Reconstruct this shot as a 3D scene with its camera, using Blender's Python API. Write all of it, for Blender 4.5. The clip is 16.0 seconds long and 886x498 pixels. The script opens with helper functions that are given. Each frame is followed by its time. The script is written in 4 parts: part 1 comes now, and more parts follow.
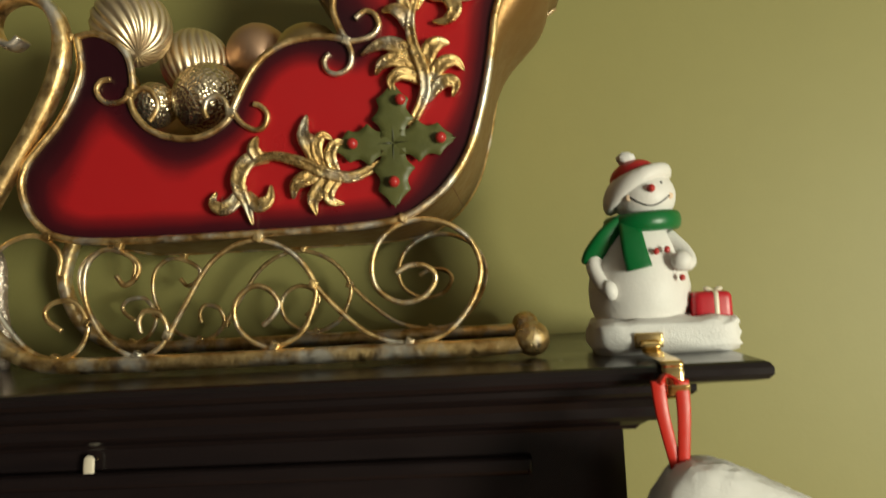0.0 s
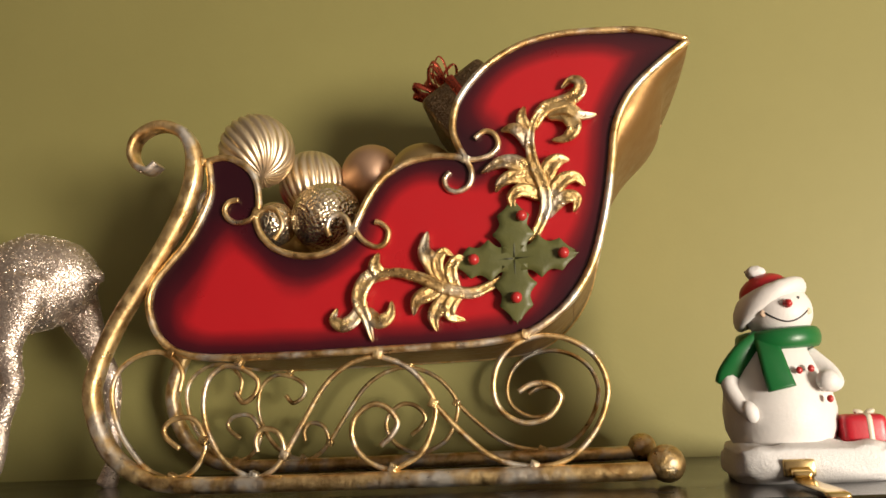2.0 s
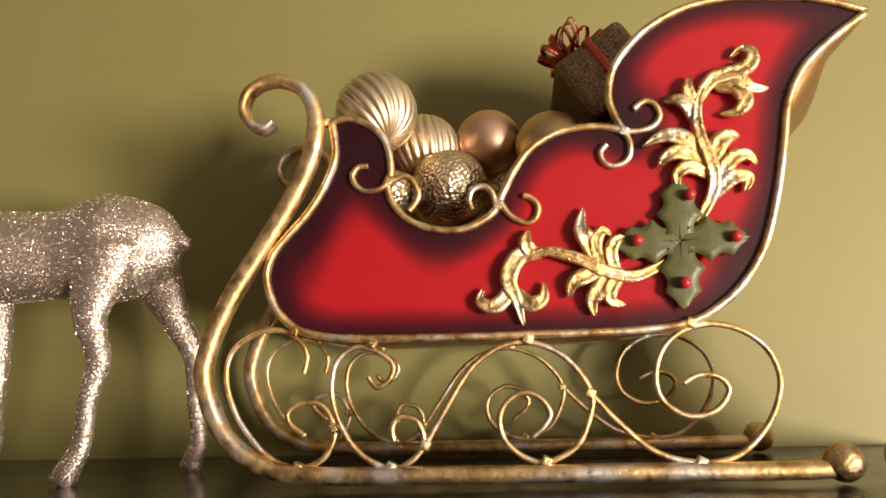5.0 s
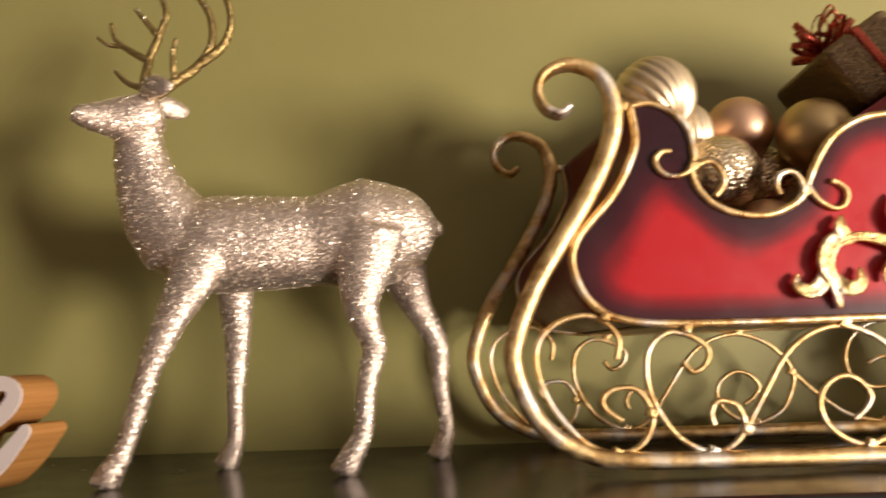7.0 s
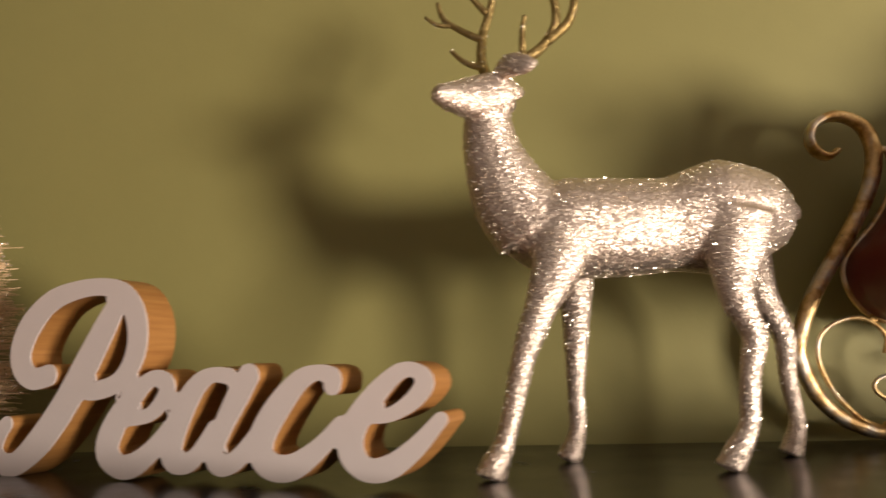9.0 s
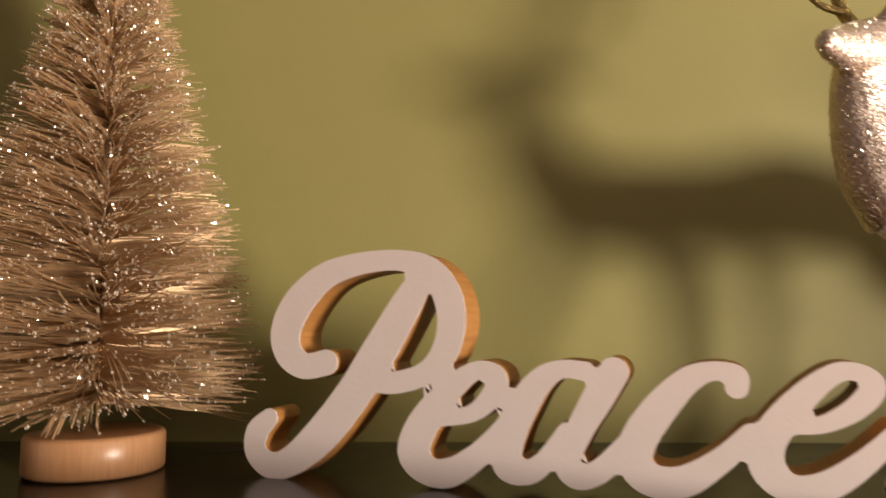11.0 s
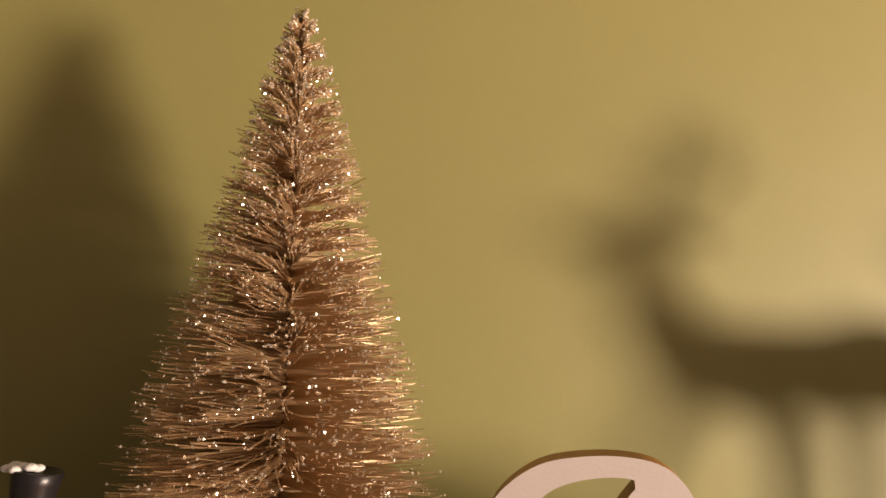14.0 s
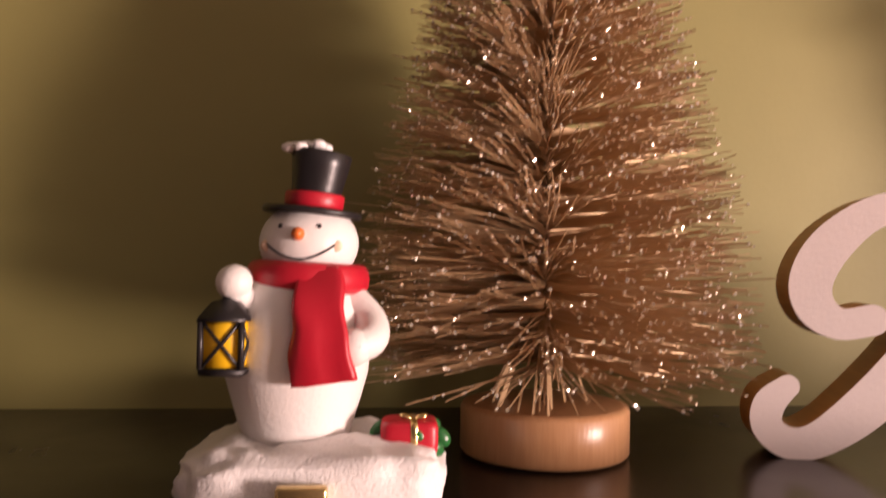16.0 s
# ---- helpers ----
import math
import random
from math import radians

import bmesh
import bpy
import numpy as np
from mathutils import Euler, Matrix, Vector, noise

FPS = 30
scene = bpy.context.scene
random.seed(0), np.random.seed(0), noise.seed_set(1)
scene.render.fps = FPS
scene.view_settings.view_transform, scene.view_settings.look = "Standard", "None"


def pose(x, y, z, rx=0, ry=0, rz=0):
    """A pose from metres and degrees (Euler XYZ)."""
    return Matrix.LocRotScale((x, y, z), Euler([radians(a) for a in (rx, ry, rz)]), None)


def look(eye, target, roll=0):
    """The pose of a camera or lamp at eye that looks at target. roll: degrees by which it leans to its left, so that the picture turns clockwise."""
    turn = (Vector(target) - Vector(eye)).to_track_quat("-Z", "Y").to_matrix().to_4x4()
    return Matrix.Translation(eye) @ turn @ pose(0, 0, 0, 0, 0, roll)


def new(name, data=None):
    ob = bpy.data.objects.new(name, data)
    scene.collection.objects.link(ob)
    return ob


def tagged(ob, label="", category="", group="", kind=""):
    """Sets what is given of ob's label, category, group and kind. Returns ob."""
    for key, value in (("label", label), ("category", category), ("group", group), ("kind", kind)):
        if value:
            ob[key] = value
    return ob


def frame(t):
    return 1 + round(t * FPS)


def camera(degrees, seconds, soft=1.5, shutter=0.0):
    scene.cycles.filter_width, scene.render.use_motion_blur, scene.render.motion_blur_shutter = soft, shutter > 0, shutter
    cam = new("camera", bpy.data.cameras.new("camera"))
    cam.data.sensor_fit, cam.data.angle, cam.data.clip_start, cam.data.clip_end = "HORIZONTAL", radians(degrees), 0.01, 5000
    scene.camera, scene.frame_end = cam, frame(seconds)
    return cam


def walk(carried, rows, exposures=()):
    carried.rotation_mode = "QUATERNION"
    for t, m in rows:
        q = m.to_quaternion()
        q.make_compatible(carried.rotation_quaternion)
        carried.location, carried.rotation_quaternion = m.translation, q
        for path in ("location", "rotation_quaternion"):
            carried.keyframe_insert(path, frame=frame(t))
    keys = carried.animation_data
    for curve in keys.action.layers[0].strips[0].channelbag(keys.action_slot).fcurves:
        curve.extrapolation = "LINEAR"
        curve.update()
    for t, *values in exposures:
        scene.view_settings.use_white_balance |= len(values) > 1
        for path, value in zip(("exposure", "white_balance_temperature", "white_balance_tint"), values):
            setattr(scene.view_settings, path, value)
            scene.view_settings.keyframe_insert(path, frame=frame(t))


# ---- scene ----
cam = camera(60.9, 16.0, 1.6, 0.5)
PATH = [
    (0, (0.146, -0.425, 0.043), (-0.008, 1.566, 0.138), -3.2),
    (0.5, (0.126, -0.413, 0.043), (-0.005, 1.57, 0.265), -1.8),
    (1, (0.116, -0.413, 0.054), (-0.058, 1.557, 0.352), -0.8),
    (1.5, (0.122, -0.419, 0.051), (-0.154, 1.525, 0.435), -1.3),
    (2, (0.113, -0.423, 0.046), (-0.187, 1.512, 0.451), -2.8),
    (2.5, (0.093, -0.418, 0.052), (-0.079, 1.532, 0.459), -3.2),
    (3, (0.075, -0.406, 0.055), (0.0, 1.563, 0.402), -2.8),
    (3.5, (0.072, -0.405, 0.055), (0.029, 1.562, 0.415), -2.0),
    (4, (0.045, -0.41, 0.061), (-0.055, 1.559, 0.395), -1.4),
    (4.2, (0.029, -0.412, 0.064), (-0.088, 1.561, 0.371), -1.5),
    (6.3, (-0.052, -0.390, 0.060), (-0.325, 1.56, 0.380), -1.3),
    (6.5, (-0.086, -0.398, 0.062), (-0.299, 1.565, 0.388), -1.6),
    (7, (-0.188, -0.416, 0.065), (-0.277, 1.562, 0.353), -2.1),
    (7.5, (-0.214, -0.406, 0.067), (-0.464, 1.559, 0.338), -2.0),
    (8, (-0.221, -0.388, 0.069), (-0.538, 1.57, 0.329), -1.4),
    (8.5, (-0.279, -0.398, 0.066), (-0.606, 1.553, 0.365), -1.0),
    (9, (-0.377, -0.41, 0.065), (-0.593, 1.557, 0.355), -1.6),
    (9.5, (-0.445, -0.424, 0.065), (-0.602, 1.553, 0.321), -1.5),
    (10, (-0.467, -0.417, 0.06), (-0.706, 1.555, 0.289), -1.4),
    (10.2, (-0.479, -0.405, 0.059), (-0.825, 1.552, 0.284), -0.7),
    (12.3, (-0.756, -0.336, 0.134), (-0.492, 1.641, 0.292), -0.0),
    (12.5, (-0.762, -0.338, 0.135), (-0.514, 1.634, 0.347), 0.1),
    (13, (-0.768, -0.344, 0.155), (-0.520, 1.626, 0.381), 0.3),
    (13.5, (-0.791, -0.353, 0.166), (-0.469, 1.601, 0.438), 0.3),
    (14, (-0.783, -0.36, 0.182), (-0.536, 1.61, 0.408), 1.0),
    (14.5, (-0.803, -0.351, 0.158), (-0.538, 1.616, 0.381), 0.7),
    (15, (-0.828, -0.318, 0.137), (-0.684, 1.673, 0.24), 0.8),
    (15.5, (-0.883, -0.285, 0.105), (-0.682, 1.699, 0.224), 0.9),
    (16, (-0.889, -0.276, 0.084), (-0.733, 1.716, 0.127), 0.6),
]
EXPOSURES = [
    (0.0, -0.15, 6300, -14.0), (0.5, 0.12, 6300, -12.0), (1.0, 0.32, 6350, 0.0), (1.5, 0.38, 6400, 3.0), (3.5, 0.48, 6500, 8.0),
    (6.3, 0.78, 6500, 8.0), (7.0, 0.80, 6500, 9.0), (7.5, 0.68, 6500, 9.0), (8.5, 0.65, 6500, 9.0), (9.0, 0.68, 6500, 9.0), (9.4, 0.89, 6500, 9.0),
    (10.0, 0.99, 6500, 9.0), (12.5, 1.22, 7200, 14.0), (14.0, 1.26, 7300, 15.0), (14.5, 1.32, 7250, 19.0), (15.5, 1.36, 7050, 31.0), (16.0, 1.36, 7000, 34.0),
]
walk(cam, [(t, look(eye, target, roll)) for t, eye, target, roll in PATH], EXPOSURES)

# ---- light ----
world = bpy.data.worlds.new("room_air")
scene.world = world
world.use_nodes = True
world.node_tree.nodes["Background"].inputs[0].default_value = (0.9, 0.75, 0.55, 1)
world.node_tree.nodes["Background"].inputs[1].default_value = 0.02
lamp_data = bpy.data.lights.new("table_lamp_glow", "POINT")
lamp_data.energy, lamp_data.color, lamp_data.shadow_soft_size = 213.0, (1.0, 0.85, 0.73), 0.29
lamp = new("table_lamp_glow", lamp_data)
lamp.location = (1.585, -1.54, -0.13)

# ---- small geometry helpers ----
CM = 0.01


def catmull(pts, n=8, closed=False):
    """Smooth curve through pts, n steps a span."""
    p = [np.array(q, float) for q in pts]
    m = len(p)
    out = []
    for i in range(m if closed else m - 1):
        if closed:
            a, b, c, d = p[i - 1], p[i], p[(i + 1) % m], p[(i + 2) % m]
        else:
            a, b, c, d = p[max(i - 1, 0)], p[i], p[i + 1], p[min(i + 2, m - 1)]
        for k in range(n):
            t = k / n
            out.append(0.5 * (2 * b + (c - a) * t + (2 * a - 5 * b + 4 * c - d) * t * t + (3 * b - a - 3 * c + d) * t ** 3))
    if not closed:
        out.append(p[-1])
    return out


def flat(pts, y=0.0, s=1.0):
    """Points (x, z) in centimetres on an upright plane at depth y metres."""
    return [(q[0] * CM * s, y, q[1] * CM * s) for q in pts]


def sweep(bm, pts, ra, rb=None, sides=8, closed=False, ref=(0, 1, 0), power=1.0, groove=0.0):
    """Sweep an ellipse along pts: ra across the curve, rb along ref; both a number or a function of 0..1."""
    p = [Vector(q) for q in pts]
    n = len(p)
    fa = ra if callable(ra) else (lambda t: ra)
    fb = fa if rb is None else (rb if callable(rb) else (lambda t: rb))
    ref = Vector(ref)
    rings = []
    for i in range(n):
        if closed:
            tan = p[(i + 1) % n] - p[i - 1]
        else:
            tan = p[min(i + 1, n - 1)] - p[max(i - 1, 0)]
        tan.normalize()
        across = tan.cross(ref)
        if across.length < 1e-4:
            across = tan.cross(Vector((1, 0, 0.3)))
        across.normalize()
        up = across.cross(tan).normalized()
        t = i / max(n - 1, 1)
        a, b = max(fa(t), 2e-5), max(fb(t), 2e-5)
        ring = []
        for k in range(sides):
            w = 2 * math.pi * k / sides
            c, s = math.cos(w), math.sin(w)
            if power != 1.0:
                c, s = math.copysign(abs(c) ** power, c), math.copysign(abs(s) ** power, s)
            if groove:
                s *= 1 - groove * math.exp(-(c / 0.42) ** 2)
            ring.append(bm.verts.new(p[i] + across * (a * c) + up * (b * s)))
        rings.append(ring)
    for i in range(n if closed else n - 1):
        r, q = rings[i], rings[(i + 1) % n]
        for k in range(sides):
            bm.faces.new((r[k], r[(k + 1) % sides], q[(k + 1) % sides], q[k]))
    if not closed:
        bm.faces.new(rings[0][::-1])
        bm.faces.new(rings[-1])
    return bm


def ball(bm, c, r, u=24, v=16, rot=None):
    m = Matrix.Translation(c)
    if rot:
        m = m @ Euler([radians(a) for a in rot]).to_matrix().to_4x4()
    r = (r, r, r) if isinstance(r, (int, float)) else r
    bmesh.ops.create_uvsphere(bm, u_segments=u, v_segments=v, radius=1, matrix=m @ Matrix.Diagonal((*r, 1)))
    return bm


def lathe(bm, prof, c=(0, 0, 0), seg=32, tilt=(0, 0, 0)):
    """Turn (radius, height) pairs round the upright axis at c."""
    m = Matrix.Translation(c) @ Euler([radians(a) for a in tilt]).to_matrix().to_4x4()
    rings = [[bm.verts.new(m @ Vector((max(r, 1e-5) * math.cos(2 * math.pi * k / seg), max(r, 1e-5) * math.sin(2 * math.pi * k / seg), z)))
              for k in range(seg)] for r, z in prof]
    for a, b in zip(rings, rings[1:]):
        for k in range(seg):
            bm.faces.new((a[k], a[(k + 1) % seg], b[(k + 1) % seg], b[k]))
    bm.faces.new(rings[0][::-1])
    bm.faces.new(rings[-1])
    return bm


def box(bm, lo, hi, bevel=0.0, rot=None):
    c = [(a + b) / 2 for a, b in zip(lo, hi)]
    m = Matrix.Translation(c)
    if rot:
        m = m @ Euler([radians(a) for a in rot]).to_matrix().to_4x4()
    got = bmesh.ops.create_cube(bm, size=1, matrix=m @ Matrix.Diagonal((*[b - a for a, b in zip(lo, hi)], 1)))
    if bevel:
        es = list({e for v in got["verts"] for e in v.link_edges})
        bmesh.ops.bevel(bm, geom=es, offset=bevel, segments=3, profile=0.5, affect="EDGES")
    return bm


def soft_block(bm, c, r, e=0.45, u=40, v=24, rough=0.0, scale=60, seed=0.0):
    """A rounded block with a hand-modelled, uneven skin."""
    got = bmesh.ops.create_uvsphere(bm, u_segments=u, v_segments=v, radius=1)["verts"]
    for q in got:
        d = [math.copysign(abs(x) ** e, x) for x in q.co]
        k = 1 + rough * noise.noise(Vector(d) * scale * 0.05 + Vector((seed, 0, 0)))
        q.co = Vector((c[0] + d[0] * r[0] * k, c[1] + d[1] * r[1] * k, c[2] + d[2] * r[2] * k))
    return bm


def part(name, bm, material, parent=None, label="", smooth=True):
    me = bpy.data.meshes.new(name)
    bmesh.ops.recalc_face_normals(bm, faces=bm.faces)
    bm.to_mesh(me)
    bm.free()
    for q in me.polygons:
        q.use_smooth = smooth
    me.materials.append(material)
    ob = new(name, me)
    ob.parent = parent
    if label:
        ob["label"] = label
    return ob


def thing(name, label, category, at=(0, 0, 0), group=""):
    return tagged(put(new(name), at), label, category, group)


def put(ob, at):
    ob.location = at
    return ob


def angle_smooth(ob, deg=35):
    ob.data.set_sharp_from_angle(angle=radians(deg))
    return ob


# ---- filled flat shapes from a distance field ----
def seg_dist(pts, a, b):
    ab = b - a
    t = np.clip(((pts - a) @ ab) / max(ab @ ab, 1e-12), 0, 1)
    return np.hypot(*(pts - a - t[:, None] * ab).T), t


def poly_field(loop):
    loop = np.array(loop)

    def field(pts):
        d = np.full(len(pts), 1e9)
        inside = np.zeros(len(pts), bool)
        for a, b in zip(loop, np.roll(loop, -1, 0)):
            d = np.minimum(d, seg_dist(pts, a, b)[0])
            if a[1] != b[1]:
                cross = (a[1] > pts[:, 1]) != (b[1] > pts[:, 1])
                inside ^= cross & (pts[:, 0] < (b[0] - a[0]) * (pts[:, 1] - a[1]) / (b[1] - a[1]) + a[0])
        return np.where(inside, -d, d)
    return field


def stroke_field(strokes):
    """strokes: (points, half widths) lists."""
    def field(pts):
        d = np.full(len(pts), 1e9)
        for line, half in strokes:
            line = np.array(line)
            for i in range(len(line) - 1):
                s, t = seg_dist(pts, line[i], line[i + 1])
                d = np.minimum(d, s - (half[i] * (1 - t) + half[i + 1] * t))
        return d
    return field


def fill(field, lo, hi, step, snap=2):
    nx, nz = int((hi[0] - lo[0]) / step) + 2, int((hi[1] - lo[1]) / step) + 2
    gx, gz = np.meshgrid(lo[0] + step * np.arange(nx), lo[1] + step * np.arange(nz), indexing="ij")
    pts = np.stack([gx.ravel(), gz.ravel()], 1)
    d = field(pts)
    ins = (d < 0).reshape(nx, nz)
    keep = ins[:-1, :-1] | ins[1:, :-1] | ins[1:, 1:] | ins[:-1, 1:]
    i, j = np.nonzero(keep)
    quads = np.stack([i * nz + j, (i + 1) * nz + j, (i + 1) * nz + j + 1, i * nz + j + 1], 1)
    used = np.unique(quads)
    new_id = np.full(nx * nz, -1)
    new_id[used] = np.arange(len(used))
    pts, quads = pts[used], new_id[quads]
    e = step * 0.05
    for _ in range(snap):
        d = field(pts)
        out = d > 0
        q = pts[out]
        g = np.stack([field(q + (e, 0)) - field(q - (e, 0)), field(q + (0, e)) - field(q - (0, e))], 1) / (2 * e)
        g /= np.maximum(np.hypot(*g.T), 1e-6)[:, None]
        pts[out] = q - g * d[out][:, None]
    return pts, quads, field(pts)


def plate(pts, quads, y0, y1):
    """Front and back sheet and the rim between them, as vertices and faces."""
    n = len(pts)
    verts = [(p[0], y0, p[1]) for p in pts] + [(p[0], y1, p[1]) for p in pts]
    front = [tuple(int(k) for k in q) for q in quads]
    edges = {}
    for q in front:
        for k in range(4):
            a, b = q[k], q[(k + 1) % 4]
            edges[(a, b)] = True
    rim = [(a, a + n, b + n, b) for (a, b) in edges if (b, a) not in edges]
    back = [tuple(k + n for k in q[::-1]) for q in front]
    return verts, front, back, rim


def raw(name, verts, faces, material, parent=None, label="", smooth=False):
    me = bpy.data.meshes.new(name)
    me.from_pydata(verts, [], faces)
    me.validate()
    for q in me.polygons:
        q.use_smooth = smooth
    me.materials.append(material)
    ob = new(name, me)
    ob.parent = parent
    if label:
        ob["label"] = label
    return ob


# ---- materials ----
class Nodes:
    def __init__(self, name):
        self.m = bpy.data.materials.new(name)
        self.m.use_nodes = True
        self.t = self.m.node_tree
        self.b = self.t.nodes["Principled BSDF"]
        self.co = self.add("ShaderNodeTexCoord").outputs["Object"]

    def add(self, kind, **sets):
        n = self.t.nodes.new(kind)
        for k, v in sets.items():
            n.inputs[k].default_value = v
        return n

    def link(self, a, b):
        self.t.links.new(a, b)

    def noise(self, scale, detail=4, rough=0.6):
        n = self.add("ShaderNodeTexNoise", Scale=scale, Detail=detail, Roughness=rough)
        self.link(self.co, n.inputs["Vector"])
        return n.outputs["Fac"]

    def voronoi(self, scale):
        n = self.add("ShaderNodeTexVoronoi", Scale=scale)
        self.link(self.co, n.inputs["Vector"])
        return n

    def ramp(self, fac, stops):
        r = self.t.nodes.new("ShaderNodeValToRGB")
        e = r.color_ramp.elements
        while len(e) < len(stops):
            e.new(0.5)
        for q, (p, c) in zip(e, stops):
            q.position = p
            q.color = (c, c, c, 1) if isinstance(c, (int, float)) else (*c, 1)
        self.link(fac, r.inputs[0])
        return r.outputs[0]

    def mix(self, fac, a, b, kind="MIX"):
        n = self.t.nodes.new("ShaderNodeMix")
        n.data_type, n.blend_type = "RGBA", kind
        for sock, v in ((n.inputs[0], fac), (n.inputs[6], a), (n.inputs[7], b)):
            if isinstance(v, bpy.types.NodeSocket):
                self.link(v, sock)
            else:
                sock.default_value = v if isinstance(v, (int, float)) else (*v, 1)
        return n.outputs[2]

    def bump(self, height, strength, dist=0.001):
        n = self.add("ShaderNodeBump", Strength=strength, Distance=dist)
        self.link(height, n.inputs["Height"])
        self.link(n.outputs[0], self.b.inputs["Normal"])

    def set(self, **k):
        for key, v in k.items():
            sock = self.b.inputs[key.replace("_", " ")]
            if isinstance(v, bpy.types.NodeSocket):
                self.link(v, sock)
            else:
                sock.default_value = (*v, 1) if isinstance(v, tuple) else v
        return self.m

    def glitter(self, scale, amount):
        """Tiny facets, each turned its own way."""
        v = self.voronoi(scale)
        geo = self.t.nodes.new("ShaderNodeNewGeometry")
        sub = self.t.nodes.new("ShaderNodeVectorMath")
        sub.operation = "SUBTRACT"
        self.link(v.outputs["Color"], sub.inputs[0])
        sub.inputs[1].default_value = (0.5, 0.5, 0.5)
        mul = self.t.nodes.new("ShaderNodeVectorMath")
        mul.operation = "SCALE"
        self.link(sub.outputs[0], mul.inputs[0])
        mul.inputs["Scale"].default_value = amount
        add = self.t.nodes.new("ShaderNodeVectorMath")
        self.link(geo.outputs["Normal"], add.inputs[0])
        self.link(mul.outputs[0], add.inputs[1])
        nor = self.t.nodes.new("ShaderNodeVectorMath")
        nor.operation = "NORMALIZE"
        self.link(add.outputs[0], nor.inputs[0])
        self.link(nor.outputs[0], self.b.inputs["Normal"])
        return v


def paint(name, color, rough=0.5, vary=0.15, scale=40.0, bump=0.1, dist=0.0005, **more):
    n = Nodes(name)
    dark = tuple(c * (1 - vary) for c in color)
    n.set(Base_Color=n.mix(n.noise(scale), dark, color), Roughness=n.ramp(n.noise(scale * 2.3), [(0.3, rough * 0.8), (0.7, min(1, rough * 1.2))]), **more)
    if bump:
        n.bump(n.noise(scale * 12), bump, dist)
    return n.m


def gold_leaf(name, base, brown, silver, rough=0.3):
    n = Nodes(name)
    a = n.mix(n.ramp(n.noise(90), [(0.42, 0.0), (0.64, 1.0)]), base, brown)
    b = n.mix(n.ramp(n.noise(38, 3), [(0.50, 0.0), (0.64, 1.0)]), a, silver)
    n.set(Base_Color=b, Metallic=n.ramp(n.noise(130), [(0.35, 0.75), (0.6, 1.0)]),
          Roughness=n.ramp(n.noise(160), [(0.3, rough * 0.7), (0.75, rough * 1.7)]))
    n.bump(n.noise(420, 6), 0.5, 0.0008)
    return n.m


M_GOLD = gold_leaf("aged_gold_leaf", (0.90, 0.66, 0.32), (0.50, 0.30, 0.11), (0.86, 0.80, 0.70), 0.36)
M_LEAF = gold_leaf("bright_gold_leaf", (0.80, 0.57, 0.25), (0.46, 0.28, 0.10), (0.80, 0.74, 0.62), 0.29)
def crumpled(mat):
    """Coarser dents over a leaf finish."""
    t = mat.node_tree
    b = next(n for n in t.nodes if n.type == "BUMP")
    b.inputs["Strength"].default_value, b.inputs["Distance"].default_value = 0.8, 0.0016
    n = next(k for k in t.nodes if k.type == "TEX_NOISE" and abs(k.inputs["Scale"].default_value - 420) < 1)
    n.inputs["Scale"].default_value = 260
    return mat


crumpled(M_LEAF)
M_BRASS = paint("polished_brass", (0.83, 0.62, 0.28), 0.2, 0.1, 60, 0.05, Metallic=1.0)
M_SHELL = paint("bronze_brown_metal", (0.30, 0.17, 0.06), 0.45, 0.3, 50, 0.2, Metallic=0.7)
M_INNER = paint("dark_red_enamel", (0.16, 0.012, 0.014), 0.4, 0.2, 30, 0.05)


def red_enamel():
    n = Nodes("airbrushed_red_enamel")
    at = n.t.nodes.new("ShaderNodeAttribute")
    at.attribute_name = "rim"
    add = n.t.nodes.new("ShaderNodeMath")
    add.operation = "MULTIPLY_ADD"
    n.link(n.noise(22, 3), add.inputs[0])
    add.inputs[1].default_value = 0.24
    n.link(at.outputs["Fac"], add.inputs[2])
    col = n.ramp(add.outputs[0], [(0.18, (0.024, 0.004, 0.008)), (0.46, (0.060, 0.005, 0.010)), (0.74, (0.19, 0.008, 0.013)), (1.0, (0.42, 0.012, 0.018))])
    n.set(Base_Color=col, Roughness=n.ramp(n.noise(35), [(0.3, 0.26), (0.7, 0.36)]), Specular_IOR_Level=0.5)
    n.bump(n.noise(500), 0.06, 0.0003)
    return n.m


M_RED = red_enamel()


def wall_paint():
    n = Nodes("olive_green_wall_paint")
    c = n.mix(n.noise(3.0, 3), (0.262, 0.240, 0.082), (0.320, 0.293, 0.104))
    n.set(Base_Color=n.mix(n.ramp(n.noise(60), [(0.3, 0.0), (0.7, 0.15)]), c, (0.24, 0.22, 0.075)), Roughness=0.55)
    n.bump(n.noise(260, 5), 0.10, 0.0010)
    return n.m


M_WALL = wall_paint()


def dark_wood():
    n = Nodes("black_brown_lacquered_wood")
    mp = n.add("ShaderNodeMapping")
    mp.inputs["Scale"].default_value = (3, 40, 40)
    n.link(n.co, mp.inputs["Vector"])
    g = n.add("ShaderNodeTexNoise", Scale=6.0, Detail=6.0)
    n.link(mp.outputs[0], g.inputs["Vector"])
    n.set(Base_Color=n.mix(g.outputs["Fac"], (0.007, 0.005, 0.006), (0.018, 0.012, 0.012)),
          Roughness=n.ramp(n.noise(18), [(0.3, 0.16), (0.75, 0.30)]), Specular_IOR_Level=0.45)
    n.bump(g.outputs["Fac"], 0.06, 0.0006)
    return n.m


M_MANTEL = dark_wood()
M_SOOT = paint("sooty_firebrick", (0.03, 0.026, 0.024), 0.9, 0.4, 20, 0.4, 0.002)


